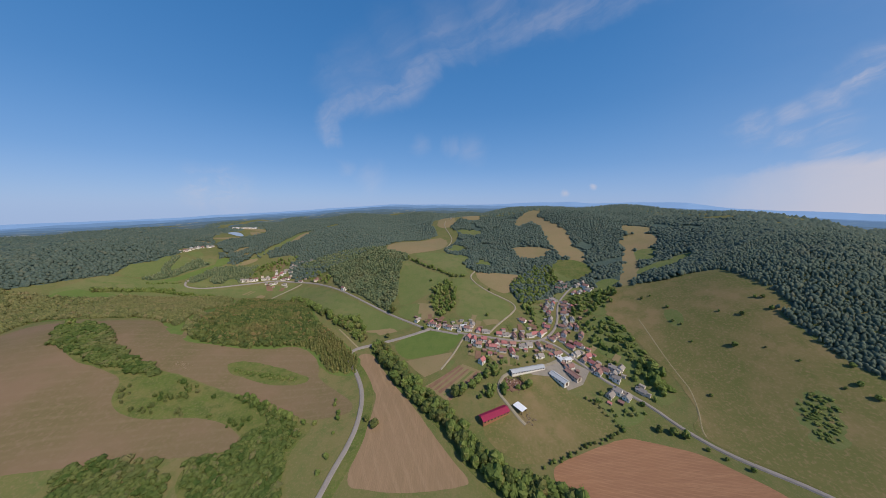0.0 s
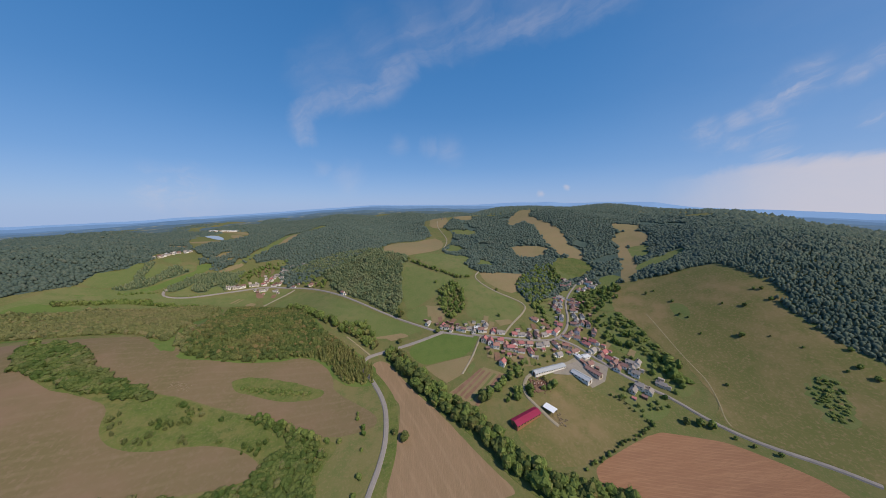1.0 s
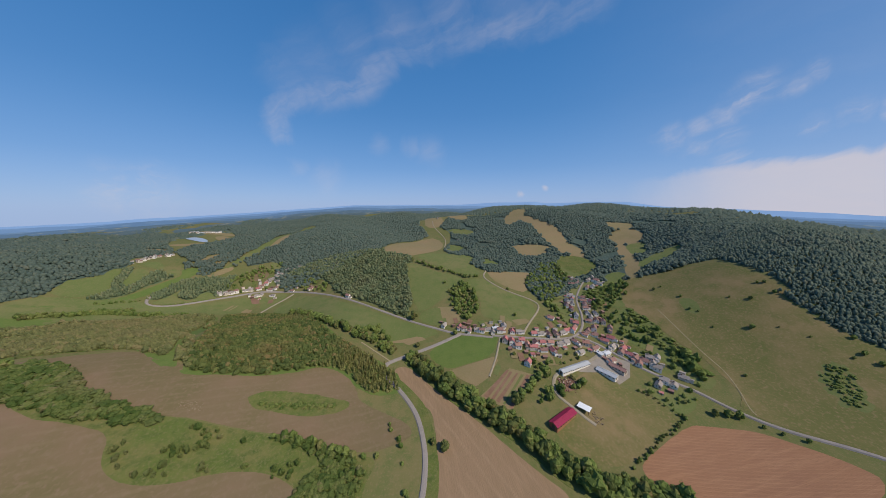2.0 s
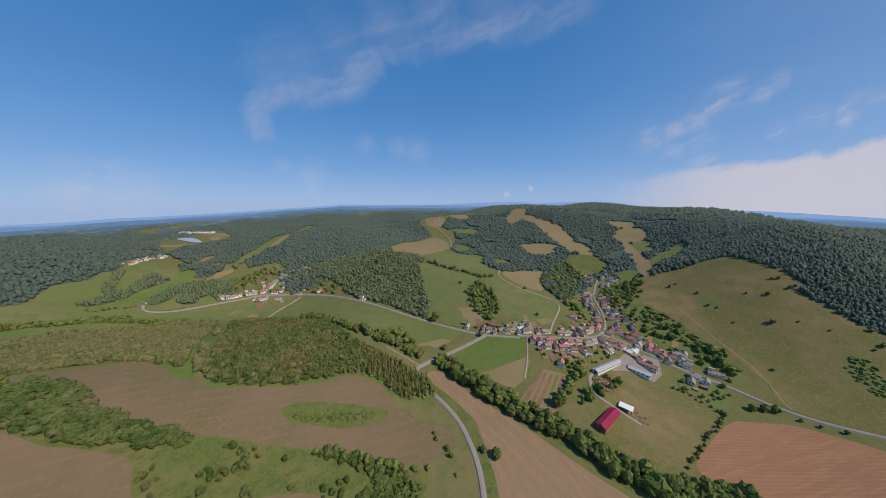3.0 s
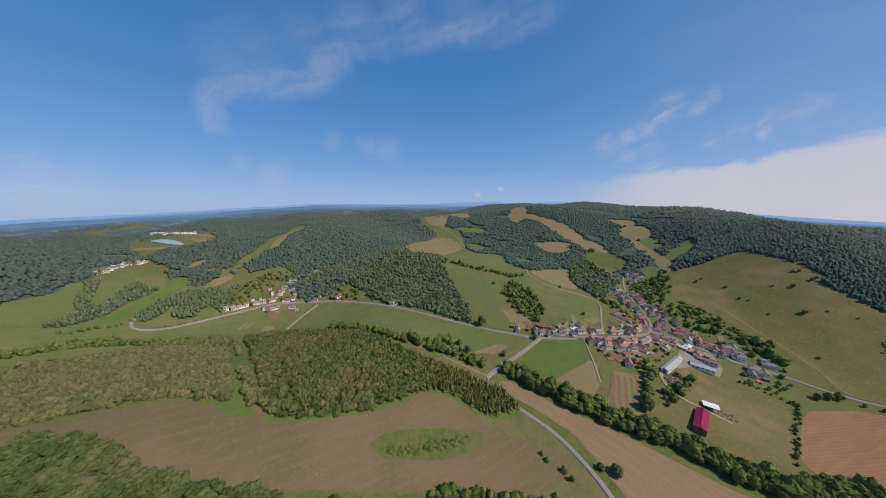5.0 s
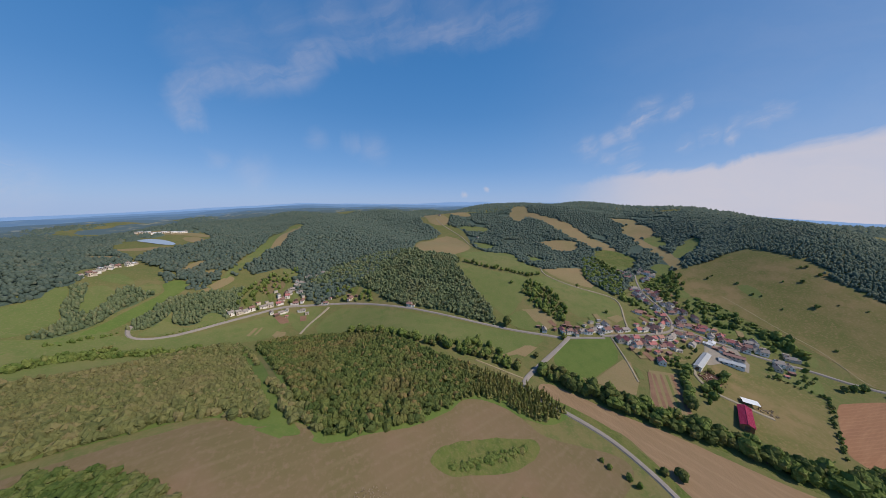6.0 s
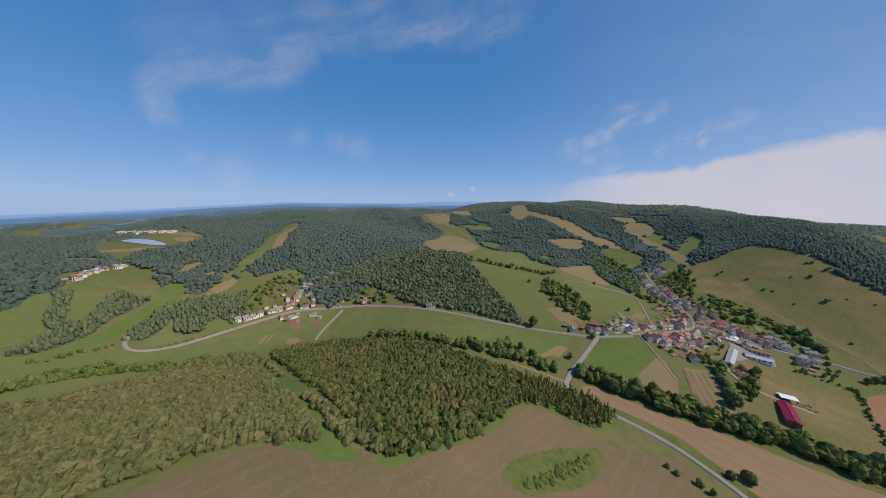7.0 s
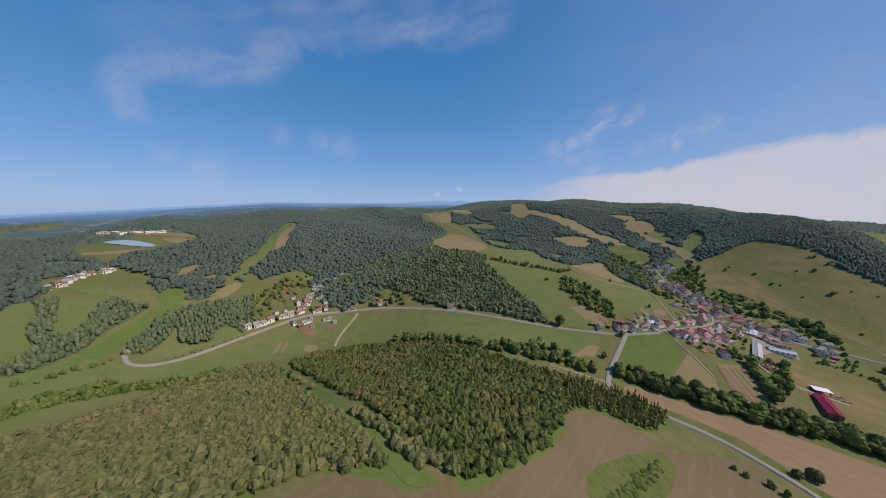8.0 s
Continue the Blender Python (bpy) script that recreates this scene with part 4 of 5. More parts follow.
def distant_woods():
    """Unbroken woods on the far hills, with clearings."""
    gx, gy = np.meshgrid(np.arange(-1500, 1800, 8.2), np.arange(-300, 1500, 8.2))
    pts = np.stack([gx.ravel(), gy.ravel()], 1) + rng.uniform(-3.6, 3.6, (gx.size, 2))
    dx, dy = pts[:, 0] + 100, pts[:, 1] - 100
    r, az = np.hypot(dx, dy), np.degrees(np.arctan2(dx, dy))
    pts = pts[(r > np.where(az < -25, 560, 640)) & (r < 1180 + 600 * (az > 38)) & (az > -84) & (az < 104)]
    clear = np.array([noise.fractal(Vector((x / 170, y / 170, 3.7)), 1.0, 2.0, 3) for x, y in pts])
    left = np.clip((-np.degrees(np.arctan2(pts[:, 0] + 100, pts[:, 1] - 100)) - 15) / 20, 0, 1)
    pts = pts[clear < 0.42 - 0.22 * left * (np.hypot(pts[:, 0] + 100, pts[:, 1] - 100) > 850)]
    for open_land in OPEN:
        pts = pts[~inside(open_land, pts)]
    z = height(pts[:, 0], pts[:, 1])
    base, faces = TENT
    n, k = len(pts), len(base)
    size = rng.uniform(4.6, 6.6, (n, 1, 1)) * np.array([1, 1, 0.75])
    v = base[None] * (1 + rng.normal(0, 0.17, (n, k, 1))) * size + np.column_stack([pts, z + 1.0])[:, None]
    f = faces[None] + (np.arange(n) * k)[:, None, None]
    ob = big_mesh("distant_trees", v.reshape(-1, 3), f.reshape(-1, 3), M["ridge_haze_leaf"], np.repeat(rng.random(n), k), True)
    tagged(ob, "far unbroken woodland on rolling hills", "woodland", kind="stuff")


distant_woods()


def distance(name, radius, drop, rough_deg, colour, patch, seed, peaks=()):
    """A ring of far hills as a plain backdrop, blue haze painted in and faintly glowing."""
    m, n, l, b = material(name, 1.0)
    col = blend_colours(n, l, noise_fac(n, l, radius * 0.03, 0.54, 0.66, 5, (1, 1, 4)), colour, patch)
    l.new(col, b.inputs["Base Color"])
    # the hills glow a little, in place of light scattered by the air
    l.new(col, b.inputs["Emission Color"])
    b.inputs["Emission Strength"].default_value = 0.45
    az = np.arange(-100, 120.1, 0.25)
    el = np.interp(az, AZIMUTH, HORIZON) + drop
    el = el + rough_deg * np.array([noise.fractal(Vector((a * 0.09, seed, 0)), 1.0, 2.0, 4) for a in az])
    for a, w, h in peaks:
        el = el + h * np.exp(-((az - a) / w) ** 2)
    v = []
    for depth, e in ((0, el), (-0.35 * radius / 4, el - 0.9), (-0.5 * radius / 4, el - 6)):
        r = radius + depth
        v.append(np.column_stack([-100 + r * np.sin(np.radians(az)), 60 + r * np.cos(np.radians(az)), 136 + r * np.tan(np.radians(e))]))
    k = len(az)
    f = [(q * k + i, q * k + i + 1, (q + 1) * k + i + 1, (q + 1) * k + i) for q in range(2) for i in range(k - 1)]
    tagged(mesh_object(name, np.concatenate(v), f, m), "far hills painted blue with haze", "hills", kind="structure")


# each ring farther out is painted in a paler, bluer haze colour
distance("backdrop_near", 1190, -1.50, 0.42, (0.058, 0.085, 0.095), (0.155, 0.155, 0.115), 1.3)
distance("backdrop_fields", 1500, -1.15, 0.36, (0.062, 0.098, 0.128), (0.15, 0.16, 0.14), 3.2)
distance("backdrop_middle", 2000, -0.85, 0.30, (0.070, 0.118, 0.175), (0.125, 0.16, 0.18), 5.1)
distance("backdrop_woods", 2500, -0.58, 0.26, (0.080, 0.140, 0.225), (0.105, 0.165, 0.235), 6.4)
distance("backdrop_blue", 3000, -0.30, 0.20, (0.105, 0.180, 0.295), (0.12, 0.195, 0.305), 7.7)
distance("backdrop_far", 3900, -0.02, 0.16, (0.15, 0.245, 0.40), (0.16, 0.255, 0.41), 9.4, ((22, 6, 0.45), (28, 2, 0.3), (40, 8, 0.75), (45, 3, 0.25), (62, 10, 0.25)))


# ---- helpers for things ----
def plain(name, colour, rough=0.8, spread=0.25, size=1.5, metal=0.0):
    m, n, l, b = material(name, rough)
    b.inputs["Metallic"].default_value = metal
    dark = tuple(c * (1 - spread) for c in colour)
    col = blend_colours(n, l, noise_fac(n, l, size, 0.35, 0.7), colour, dark)
    info = n.new("ShaderNodeObjectInfo")
    pale = tuple(min(1, c * (1 + spread)) for c in colour)
    half = n.new("ShaderNodeMath")
    half.operation = "MULTIPLY"
    half.inputs[1].default_value = 0.6
    l.new(info.outputs["Random"], half.inputs[0])
    l.new(blend_colours(n, l, half.outputs[0], col, pale), b.inputs["Base Color"])
    return m


M["plaster"] = plain("pale_plaster", (0.62, 0.53, 0.43), 0.9)
M["white_wall"] = plain("white_plaster", (0.86, 0.80, 0.71), 0.9, 0.15)
M["roof_r"] = plain("red_roof_tiles", (0.40, 0.155, 0.145), 0.8, 0.3)
M["roof_o"] = plain("orange_roof_tiles", (0.38, 0.20, 0.155), 0.8, 0.3)
M["roof_b"] = plain("weathered_brown_tiles", (0.27, 0.155, 0.13), 0.85, 0.3)
M["roof_g"] = plain("grey_slate_roof", (0.31, 0.27, 0.24), 0.8, 0.3)
M["roof_w"] = plain("pale_sheet_roof", (0.62, 0.62, 0.62), 0.6, 0.2)
M["red_sheet"] = plain("crimson_sheet_metal", (0.31, 0.03, 0.075), 0.5, 0.15)
M["pale_sheet"] = plain("grey_white_fibre_cement", (0.42, 0.43, 0.44), 0.7, 0.25, 3)
M["white_sheet"] = plain("white_sheet_metal", (0.8, 0.8, 0.8), 0.5, 0.08)
M["timber"] = plain("weathered_timber", (0.16, 0.11, 0.08), 0.9, 0.3)
M["brick"] = plain("orange_brick", (0.36, 0.17, 0.09), 0.9, 0.25)
M["glass"] = plain("dark_window_glass", (0.03, 0.035, 0.045), 0.12, 0.1)
M["chimney"] = plain("sooty_brick", (0.24, 0.13, 0.10), 0.9, 0.3)
M["branch"] = plain("bleached_branches", (0.27, 0.205, 0.135), 0.9, 0.3)
M["bark"] = plain("grey_brown_bark", (0.12, 0.09, 0.07), 0.95, 0.3)
M["leaf_bright"] = foliage("fresh_leaves", (0.135, 0.20, 0.048), (0.31, 0.35, 0.10), (0.26, 0.22, 0.09), 0.2)


def part(name, bm, mat, parent, label=""):
    me = bpy.data.meshes.new(name)
    bmesh.ops.recalc_face_normals(bm, faces=bm.faces)
    bm.to_mesh(me)
    bm.free()
    me.materials.append(mat)
    ob = new(name, me)
    ob.parent = parent
    return tagged(ob, label) if label else ob


def block(bm, x0, y0, z0, x1, y1, z1):
    r = bmesh.ops.create_cube(bm, size=1.0)
    for v in r["verts"]:
        v.co = Vector(((x0 + x1) / 2 + v.co.x * (x1 - x0), (y0 + y1) / 2 + v.co.y * (y1 - y0), (z0 + z1) / 2 + v.co.z * (z1 - z0)))


def prism(bm, outline, y0, y1):
    """A bar with this outline in x and z, from y0 to y1."""
    a = [bm.verts.new((x, y0, z)) for x, z in outline]
    b = [bm.verts.new((x, y1, z)) for x, z in outline]
    bm.faces.new(a)
    bm.faces.new(b[::-1])
    for i in range(len(a)):
        j = (i + 1) % len(a)
        bm.faces.new((a[j], a[i], b[i], b[j]))


def gable_walls(bm, length, width, eave, ridge, sink=1.5):
    w, h = width / 2, length / 2
    prism(bm, [(-w, -sink), (w, -sink), (w, eave), (0, ridge), (-w, eave)], -h, h)
    bmesh.ops.rotate(bm, verts=bm.verts, matrix=Matrix.Rotation(radians(-90), 3, "Z"))


def roof_slope(bm, length, width, eave, ridge, side, over=0.35, thick=0.16):
    w, h = width / 2 + over, length / 2 + over
    drop = over * (ridge - eave) / (width / 2)
    prism(bm, [(0, ridge + 0.02), (0, ridge + thick + 0.02), (side * w, eave - drop + thick), (side * w, eave - drop)], -h, h)
    bmesh.ops.rotate(bm, verts=bm.verts, matrix=Matrix.Rotation(radians(-90), 3, "Z"))


def stand(name, x, y, turn):
    ob = new(name)
    ob.matrix_world = pose(x, y, float(height(x, y)) + 0.25, 0, 0, turn)
    ob.empty_display_size = 1
    return ob


HOMES = []
LOOK = {"r": "red-tiled", "o": "orange-tiled", "b": "weathered brown-tiled", "g": "grey-roofed", "w": "pale sheet-roofed"}


def house(x, y, turn, kind, length, width, storeys):
    """A village house: walls, two roof slopes, chimney, windows and a door."""
    th = stand("house", x, y, turn)
    HOMES.append((x, y))
    length, width = length * 0.88, width * 0.9
    eave = 1.75 + 1.3 * (storeys - 1)
    ridge = eave + width * (0.16 if kind == "w" else 0.42)
    bm = bmesh.new()
    gable_walls(bm, length, width, eave, ridge)
    wall_name = "white" if (int(x * 7 + y * 3)) % 3 else "cream"
    wall = part("wall", bm, M["white_wall" if wall_name == "white" else "plaster"], th)
    for side in (-1, 1):
        bm = bmesh.new()
        roof_slope(bm, length, width, eave, ridge, side)
        part("roof", bm, M["roof_" + kind], th)
    bm = bmesh.new()
    block(bm, length * 0.2, 0.3, ridge - 0.7, length * 0.2 + 0.5, 0.8, ridge + 0.75)
    stack = part("chimney", bm, M["chimney"], th)
    bm = bmesh.new()
    block(bm, length * 0.2 - 0.07, 0.23, ridge + 0.76, length * 0.2 + 0.57, 0.87, ridge + 0.86)
    part("cap", bm, M["roof_g"], stack)
    wins = max(2, int(length // 2.2))
    for level in range(storeys):
        for side in (-1, 1):
            for k in range(wins):
                if side < 0 and k == 0 and level == 0:
                    continue
                cx = -length / 2 + length * (k + 0.5) / wins
                bm = bmesh.new()
                block(bm, cx - 0.4, side * (width / 2 + 0.03) - 0.04, 0.8 + 1.4 * level, cx + 0.4, side * (width / 2 + 0.03) + 0.04, 1.55 + 1.4 * level)
                win = part("window", bm, M["glass"], th)
                if y < 230:
                    bm = bmesh.new()
                    block(bm, cx - 0.48, side * (width / 2 + 0.08) - 0.06, 0.70 + 1.4 * level, cx + 0.48, side * (width / 2 + 0.08) + 0.06, 0.79 + 1.4 * level)
                    part("sill", bm, M["white_wall"], win)
    for side in (-1, 1):
        for k in (-1, 1):
            bm = bmesh.new()
            block(bm, side * (length / 2 + 0.03) - 0.04, k * width * 0.22 - 0.35, 0.9, side * (length / 2 + 0.03) + 0.04, k * width * 0.22 + 0.35, 1.8)
            part("window", bm, M["glass"], th)
    side = 1 if int(x * 5) % 2 else -1
    bm = bmesh.new()
    prism(bm, [(-1.3, -1.2), (1.3, -1.2), (1.3, 1.5), (-1.3, 2.1)], side * (length / 2 + 0.02), side * (length / 2 + 2.6))
    bmesh.ops.rotate(bm, verts=bm.verts, matrix=Matrix.Rotation(radians(-90), 3, "Z"))
    part("annex", bm, wall.data.materials[0], th)
    bm = bmesh.new()
    prism(bm, [(-1.5, 2.2), (1.5, 1.46), (1.5, 1.62), (-1.5, 2.36)], side * (length / 2 + 0.05), side * (length / 2 + 2.9))
    bmesh.ops.rotate(bm, verts=bm.verts, matrix=Matrix.Rotation(radians(-90), 3, "Z"))
    part("annex_roof", bm, M["roof_b" if kind in "rob" else "roof_g"], th)
    bm = bmesh.new()
    cx = -length / 2 + length * 0.5 / wins
    block(bm, cx - 0.42, -width / 2 - 0.09, -0.3, cx + 0.42, -width / 2 + 0.02, 1.75)
    part("door", bm, M["timber"], th)
    tagged(th, "%s village house with %s plaster walls%s" % (LOOK[kind], wall_name, " and two storeys" if storeys > 1 else ""), "house", "village houses")


def shed(name, x, y, turn, length, width, eave, kind):
    """A long farm building."""
    th = stand(name, x, y, turn)
    length, width, eave = length * 0.92, width * 0.88, eave * 0.85
    for k in range(-3, 4):
        HOMES.append((x + math.cos(radians(turn)) * length * k / 6, y + math.sin(radians(turn)) * length * k / 6))
    ridge = eave + width * (0.05 if kind == "white" else 0.22)
    bm = bmesh.new()
    if kind == "white":
        for sx in (-1, 1):
            for sy in (-1, 1):
                p = bmesh.new()
                block(p, sx * length * 0.46 - 0.15, sy * width * 0.46 - 0.15, -1, sx * length * 0.46 + 0.15, sy * width * 0.46 + 0.15, eave)
                part("post", p, M["timber"], th)
        block(bm, -length / 2, width / 2 - 0.2, -1, length / 2, width / 2, eave - 0.1)
        part("back_wall", bm, M["timber"], th)
    else:
        gable_walls(bm, length, width, eave, ridge)
        part("wall", bm, M["brick" if kind == "red" else "white_wall" if kind == "pale" else "plaster"], th)
    sheet = {"red": "red_sheet", "pale": "pale_sheet", "brown": "roof_b", "white": "white_sheet"}[kind]
    for side in (-1, 1):
        bm = bmesh.new()
        roof_slope(bm, length, width, eave, ridge, side, 0.4, 0.14)
        part("roof", bm, M[sheet], th)
        n = int(length // 1.0)
        for k in range(n):
            cx = -length / 2 + length * (k + 0.5) / n
            if kind == "red":
                bm = bmesh.new()
                w = width / 2 + 0.38
                drop = 0.38 * (ridge - eave) / (width / 2)
                prism(bm, [(0, ridge + 0.17), (0, ridge + 0.25), (side * w, eave - drop + 0.22), (side * w, eave - drop + 0.15)], -cx - 0.06, -cx + 0.06)
                bmesh.ops.rotate(bm, verts=bm.verts, matrix=Matrix.Rotation(radians(-90), 3, "Z"))
                part("roof_seam", bm, M[sheet], th)
        if kind != "white":
            n = max(4, int(length // 2.4))
            for k in range(n):
                cx = -length / 2 + length * (k + 0.5) / n
                bm = bmesh.new()
                block(bm, cx - 0.6, side * (width / 2 + 0.03) - 0.05, eave * 0.42, cx + 0.6, side * (width / 2 + 0.03) + 0.05, eave * 0.8)
                part("window", bm, M["glass"], th)
    if kind != "white":
        for side in (-1, 1):
            bm = bmesh.new()
            block(bm, side * (length / 2 + 0.04) - 0.05, -1.1, -0.5, side * (length / 2 + 0.04) + 0.05, 1.1, eave * 0.9)
            part("gate", bm, M["timber"], th)
        bm = bmesh.new()
        block(bm, -length / 2 - 0.4, -0.16, ridge + 0.12, length / 2 + 0.4, 0.16, ridge + 0.3)
        part("ridge_cap", bm, M[sheet], th)
    words = {"red": "long farm hall with a crimson sheet-metal roof", "pale": "long white cow shed with pale grey roof",
             "brown": "brown-roofed farm barn beside the concrete yard", "white": "open-sided shelter with a flat white roof"}
    tagged(th, words[kind], "farm building")


# ---- trees that stand alone or in rows ----
def tree_kind(name, n, mat):
    th = new(name)
    bm = bmesh.new()
    bmesh.ops.create_cone(bm, cap_ends=True, segments=7, radius1=0.34, radius2=0.16, depth=4.2, matrix=Matrix.Translation((0, 0, 1.4)))
    for k in range(3):
        a = k * 2.1
        limb = Matrix.Translation((math.cos(a) * 0.6, math.sin(a) * 0.6, 3.4)) @ Euler((math.sin(a) * -0.6, math.cos(a) * 0.6, 0)).to_matrix().to_4x4()
        bmesh.ops.create_cone(bm, cap_ends=True, segments=5, radius1=0.14, radius2=0.05, depth=2.6, matrix=limb)
    part("trunk", bm, M["bark"], th)
    v, f = clumps(n, "broadleaf", ICO1, 420, 0.042)
    v = v * (6.4, 6.4, 7.6)
    ob = big_mesh("crown", v, f, mat, np.repeat(rng.random(n), len(ICO1[0])).tolist() + [0.5] * (len(v) - n * len(ICO1[0])))
    ob.parent = th
    return tagged(th, "leafy broadleaf tree with a rounded uneven crown", "tree", "trees along creek, lanes and gardens")


KINDS = [tree_kind("tree", 15 + 2 * i, M["leaf_bright" if i % 3 else "broadleaf"]) for i in range(6)]
CROWNS = []
for _ in range(6):
    cv, cf = clumps(5, "broadleaf", ICO1, 70, 0.07)
    CROWNS.append((cv * (6.6, 6.6, 7.4), cf))
used, planted, loose = set(), [0], []


def tree(x, y, size):
    k = int(rng.integers(6))
    s = size * rng.uniform(0.8, 1.2)
    m = pose(x, y, float(height(x, y)) + 0.05, 0, 0, rng.uniform(0, 360)) @ Matrix.Diagonal((s * rng.uniform(0.85, 1.15), s, s * rng.uniform(0.85, 1.15), 1))
    planted[0] += 1
    if planted[0] > 290:
        loose.append((k, m))
    elif k not in used:
        used.add(k)
        KINDS[k].matrix_basis = m
    else:
        old = KINDS[k].scale
        copy_thing(KINDS[k], m @ Matrix.Diagonal((1 / old.x, 1 / old.y, 1 / old.z, 1)))


def plant_loose():
    """The countless small garden trees and shrubs further off, as one mass of leaves."""
    vs, fs, tones, at = [], [], [], 0
    for k, m in loose:
        v, f = CROWNS[k]
        a = np.array(m)
        vs.append(v @ a[:3, :3].T + a[:3, 3] - (0, 0, 0.6))
        fs.append(f + at)
        tones.append(np.full(len(v), rng.random()))
        at += len(v)
    ob = big_mesh("garden_trees", np.concatenate(vs), np.concatenate(fs), M["leaf_bright"], np.concatenate(tones))
    tagged(ob, "many small green garden trees and shrubs", "shrubs", kind="stuff")


def tree_row(width, spacing, size, points):
    p = np.array(points, float)
    for a, b in zip(p[:-1], p[1:]):
        d = b - a
        length = np.linalg.norm(d)
        side = np.array([-d[1], d[0]]) / (length + 1e-9)
        lanes = max(1, round(width / (spacing * 0.85)))
        for k in range(max(1, round(length / spacing))):
            for j in range(lanes):
                q = a + d * min(1, (k + rng.uniform(0.1, 0.9)) * spacing / length) + side * ((j + rng.uniform(0.1, 0.9)) / lanes - 0.5) * width
                tree(q[0], q[1], size * rng.uniform(0.75, 1.15))


def copse(spacing, size, poly):
    poly = np.array(poly, float)
    lo, hi = poly.min(0), poly.max(0)
    gx, gy = np.meshgrid(np.arange(lo[0], hi[0], spacing), np.arange(lo[1], hi[1], spacing))
    pts = np.stack([gx.ravel(), gy.ravel()], 1) + rng.uniform(-0.45, 0.45, (gx.size, 2)) * spacing
    for x, y in pts[inside(poly, pts)]:
        if all((x - a) ** 2 + (y - b) ** 2 > 22 for a, b in HOMES) and all(((p - (x, y)) ** 2).sum(1).min() > 8 for p in ROADSIDE):
            tree(x, y, size * rng.uniform(0.65, 1.2))


def outbuilding(x, y, turn, size, kind):
    th = stand("garden_shed", x, y, turn)
    w, d, h = size, size * 0.75, size * 0.55
    bm = bmesh.new()
    prism(bm, [(-d / 2, -1), (d / 2, -1), (d / 2, h * 0.85), (-d / 2, h)], -w / 2, w / 2)
    part("wall", bm, M["timber" if kind == "b" else "plaster"], th)
    bm = bmesh.new()
    prism(bm, [(-d / 2 - 0.2, h + 0.08), (d / 2 + 0.2, h * 0.85 + 0.02), (d / 2 + 0.2, h * 0.85 + 0.14), (-d / 2 - 0.2, h + 0.2)], -w / 2 - 0.2, w / 2 + 0.2)
    part("roof", bm, M["roof_" + kind], th)
    bm = bmesh.new()
    block(bm, d / 2 - 0.02, -0.4, -0.2, d / 2 + 0.06, 0.4, h * 0.75)
    part("door", bm, M["timber"], th)
    tagged(th, {"b": "small timber garden shed with a brown roof", "g": "small plastered outbuilding with a grey roof", "r": "small plastered outbuilding with a red roof", "w": "small outbuilding with a pale sheet roof"}[kind], "shed", "sheds behind the houses")


def nearest_road(x, y):
    best = min(ROADSIDE, key=lambda p: ((p - (x, y)) ** 2).sum(1).min())
    return best[((best - (x, y)) ** 2).sum(1).argmin()]


def yards():
    """Garden plots and sheds behind the houses, on the side away from the road."""
    homes = [(h.location.x, h.location.y) for h in scene.objects if h.name.split(".")[0] == "house"]
    for i, (x, y) in enumerate(homes):
        foot = nearest_road(x, y)
        away = np.array([x, y]) - foot
        dist = np.linalg.norm(away) + 1e-6
        away /= dist
        if dist > 16 or y > 430:
            continue
        side = np.array([-away[1], away[0]])
        q = np.array([x, y]) + away * rng.uniform(9.5, 12.5) + side * rng.uniform(-2, 2)
        if rng.random() < 0.75 and all((q[0] - a) ** 2 + (q[1] - b) ** 2 > 30 for a, b in HOMES) and np.linalg.norm(nearest_road(*q) - q) > 6:
            kind = ("garden_strip", "ploughed_strip", "bare_strip", "scrub", "garden_strip")[int(rng.integers(5))]
            a, b = rng.uniform(2.0, 3.0), rng.uniform(3.5, 6.0)
            corners = [q + side * u * a + away * v * b for u, v in ((-1, -1), (1, -1), (1, 1), (-1, 1))]
            mat, label, cat = COVER[kind]
            tagged(drape("garden_plot", np.array(corners), M[mat], 0.55), label, "garden plot", kind="structure")
        for _ in range(2):
            q = np.array([x, y]) + away * rng.uniform(3.5, 8) + side * rng.uniform(-5.5, 5.5)
            if all((q[0] - a) ** 2 + (q[1] - b) ** 2 > 20 for a, b in HOMES) and np.linalg.norm(nearest_road(*q) - q) > 5:
                outbuilding(q[0], q[1], math.degrees(math.atan2(away[1], away[0])) + rng.uniform(-8, 8), rng.uniform(2.6, 3.8), "bgrbg"[int(rng.integers(5))])
                HOMES.append((q[0], q[1]))


def heap(name, label, mat, n, x0, y0, x1, y1, size, lift):
    """Rubble or cut branches lying about, far too many to count."""
    bm = bmesh.new()
    for _ in range(n):
        x, y = x0 + (x1 - x0) * rng.beta(2, 2), y0 + (y1 - y0) * rng.beta(2, 2)
        s = size * rng.uniform(0.4, 1.3)
        m = Matrix.Translation((x, y, float(height(x, y)) + lift + 0.1 * s)) @ Euler(rng.uniform(-0.5, 0.5, 3) * (1, 1, 6)).to_matrix().to_4x4() @ Matrix.Diagonal((s * 1.6, s * 0.7, s * 0.5, 1))
        bmesh.ops.create_cube(bm, size=1.0, matrix=m)
    me = bpy.data.meshes.new(name)
    bm.to_mesh(me)
    bm.free()
    me.materials.append(mat)
    tagged(new(name, me), label, "heap", kind="stuff")


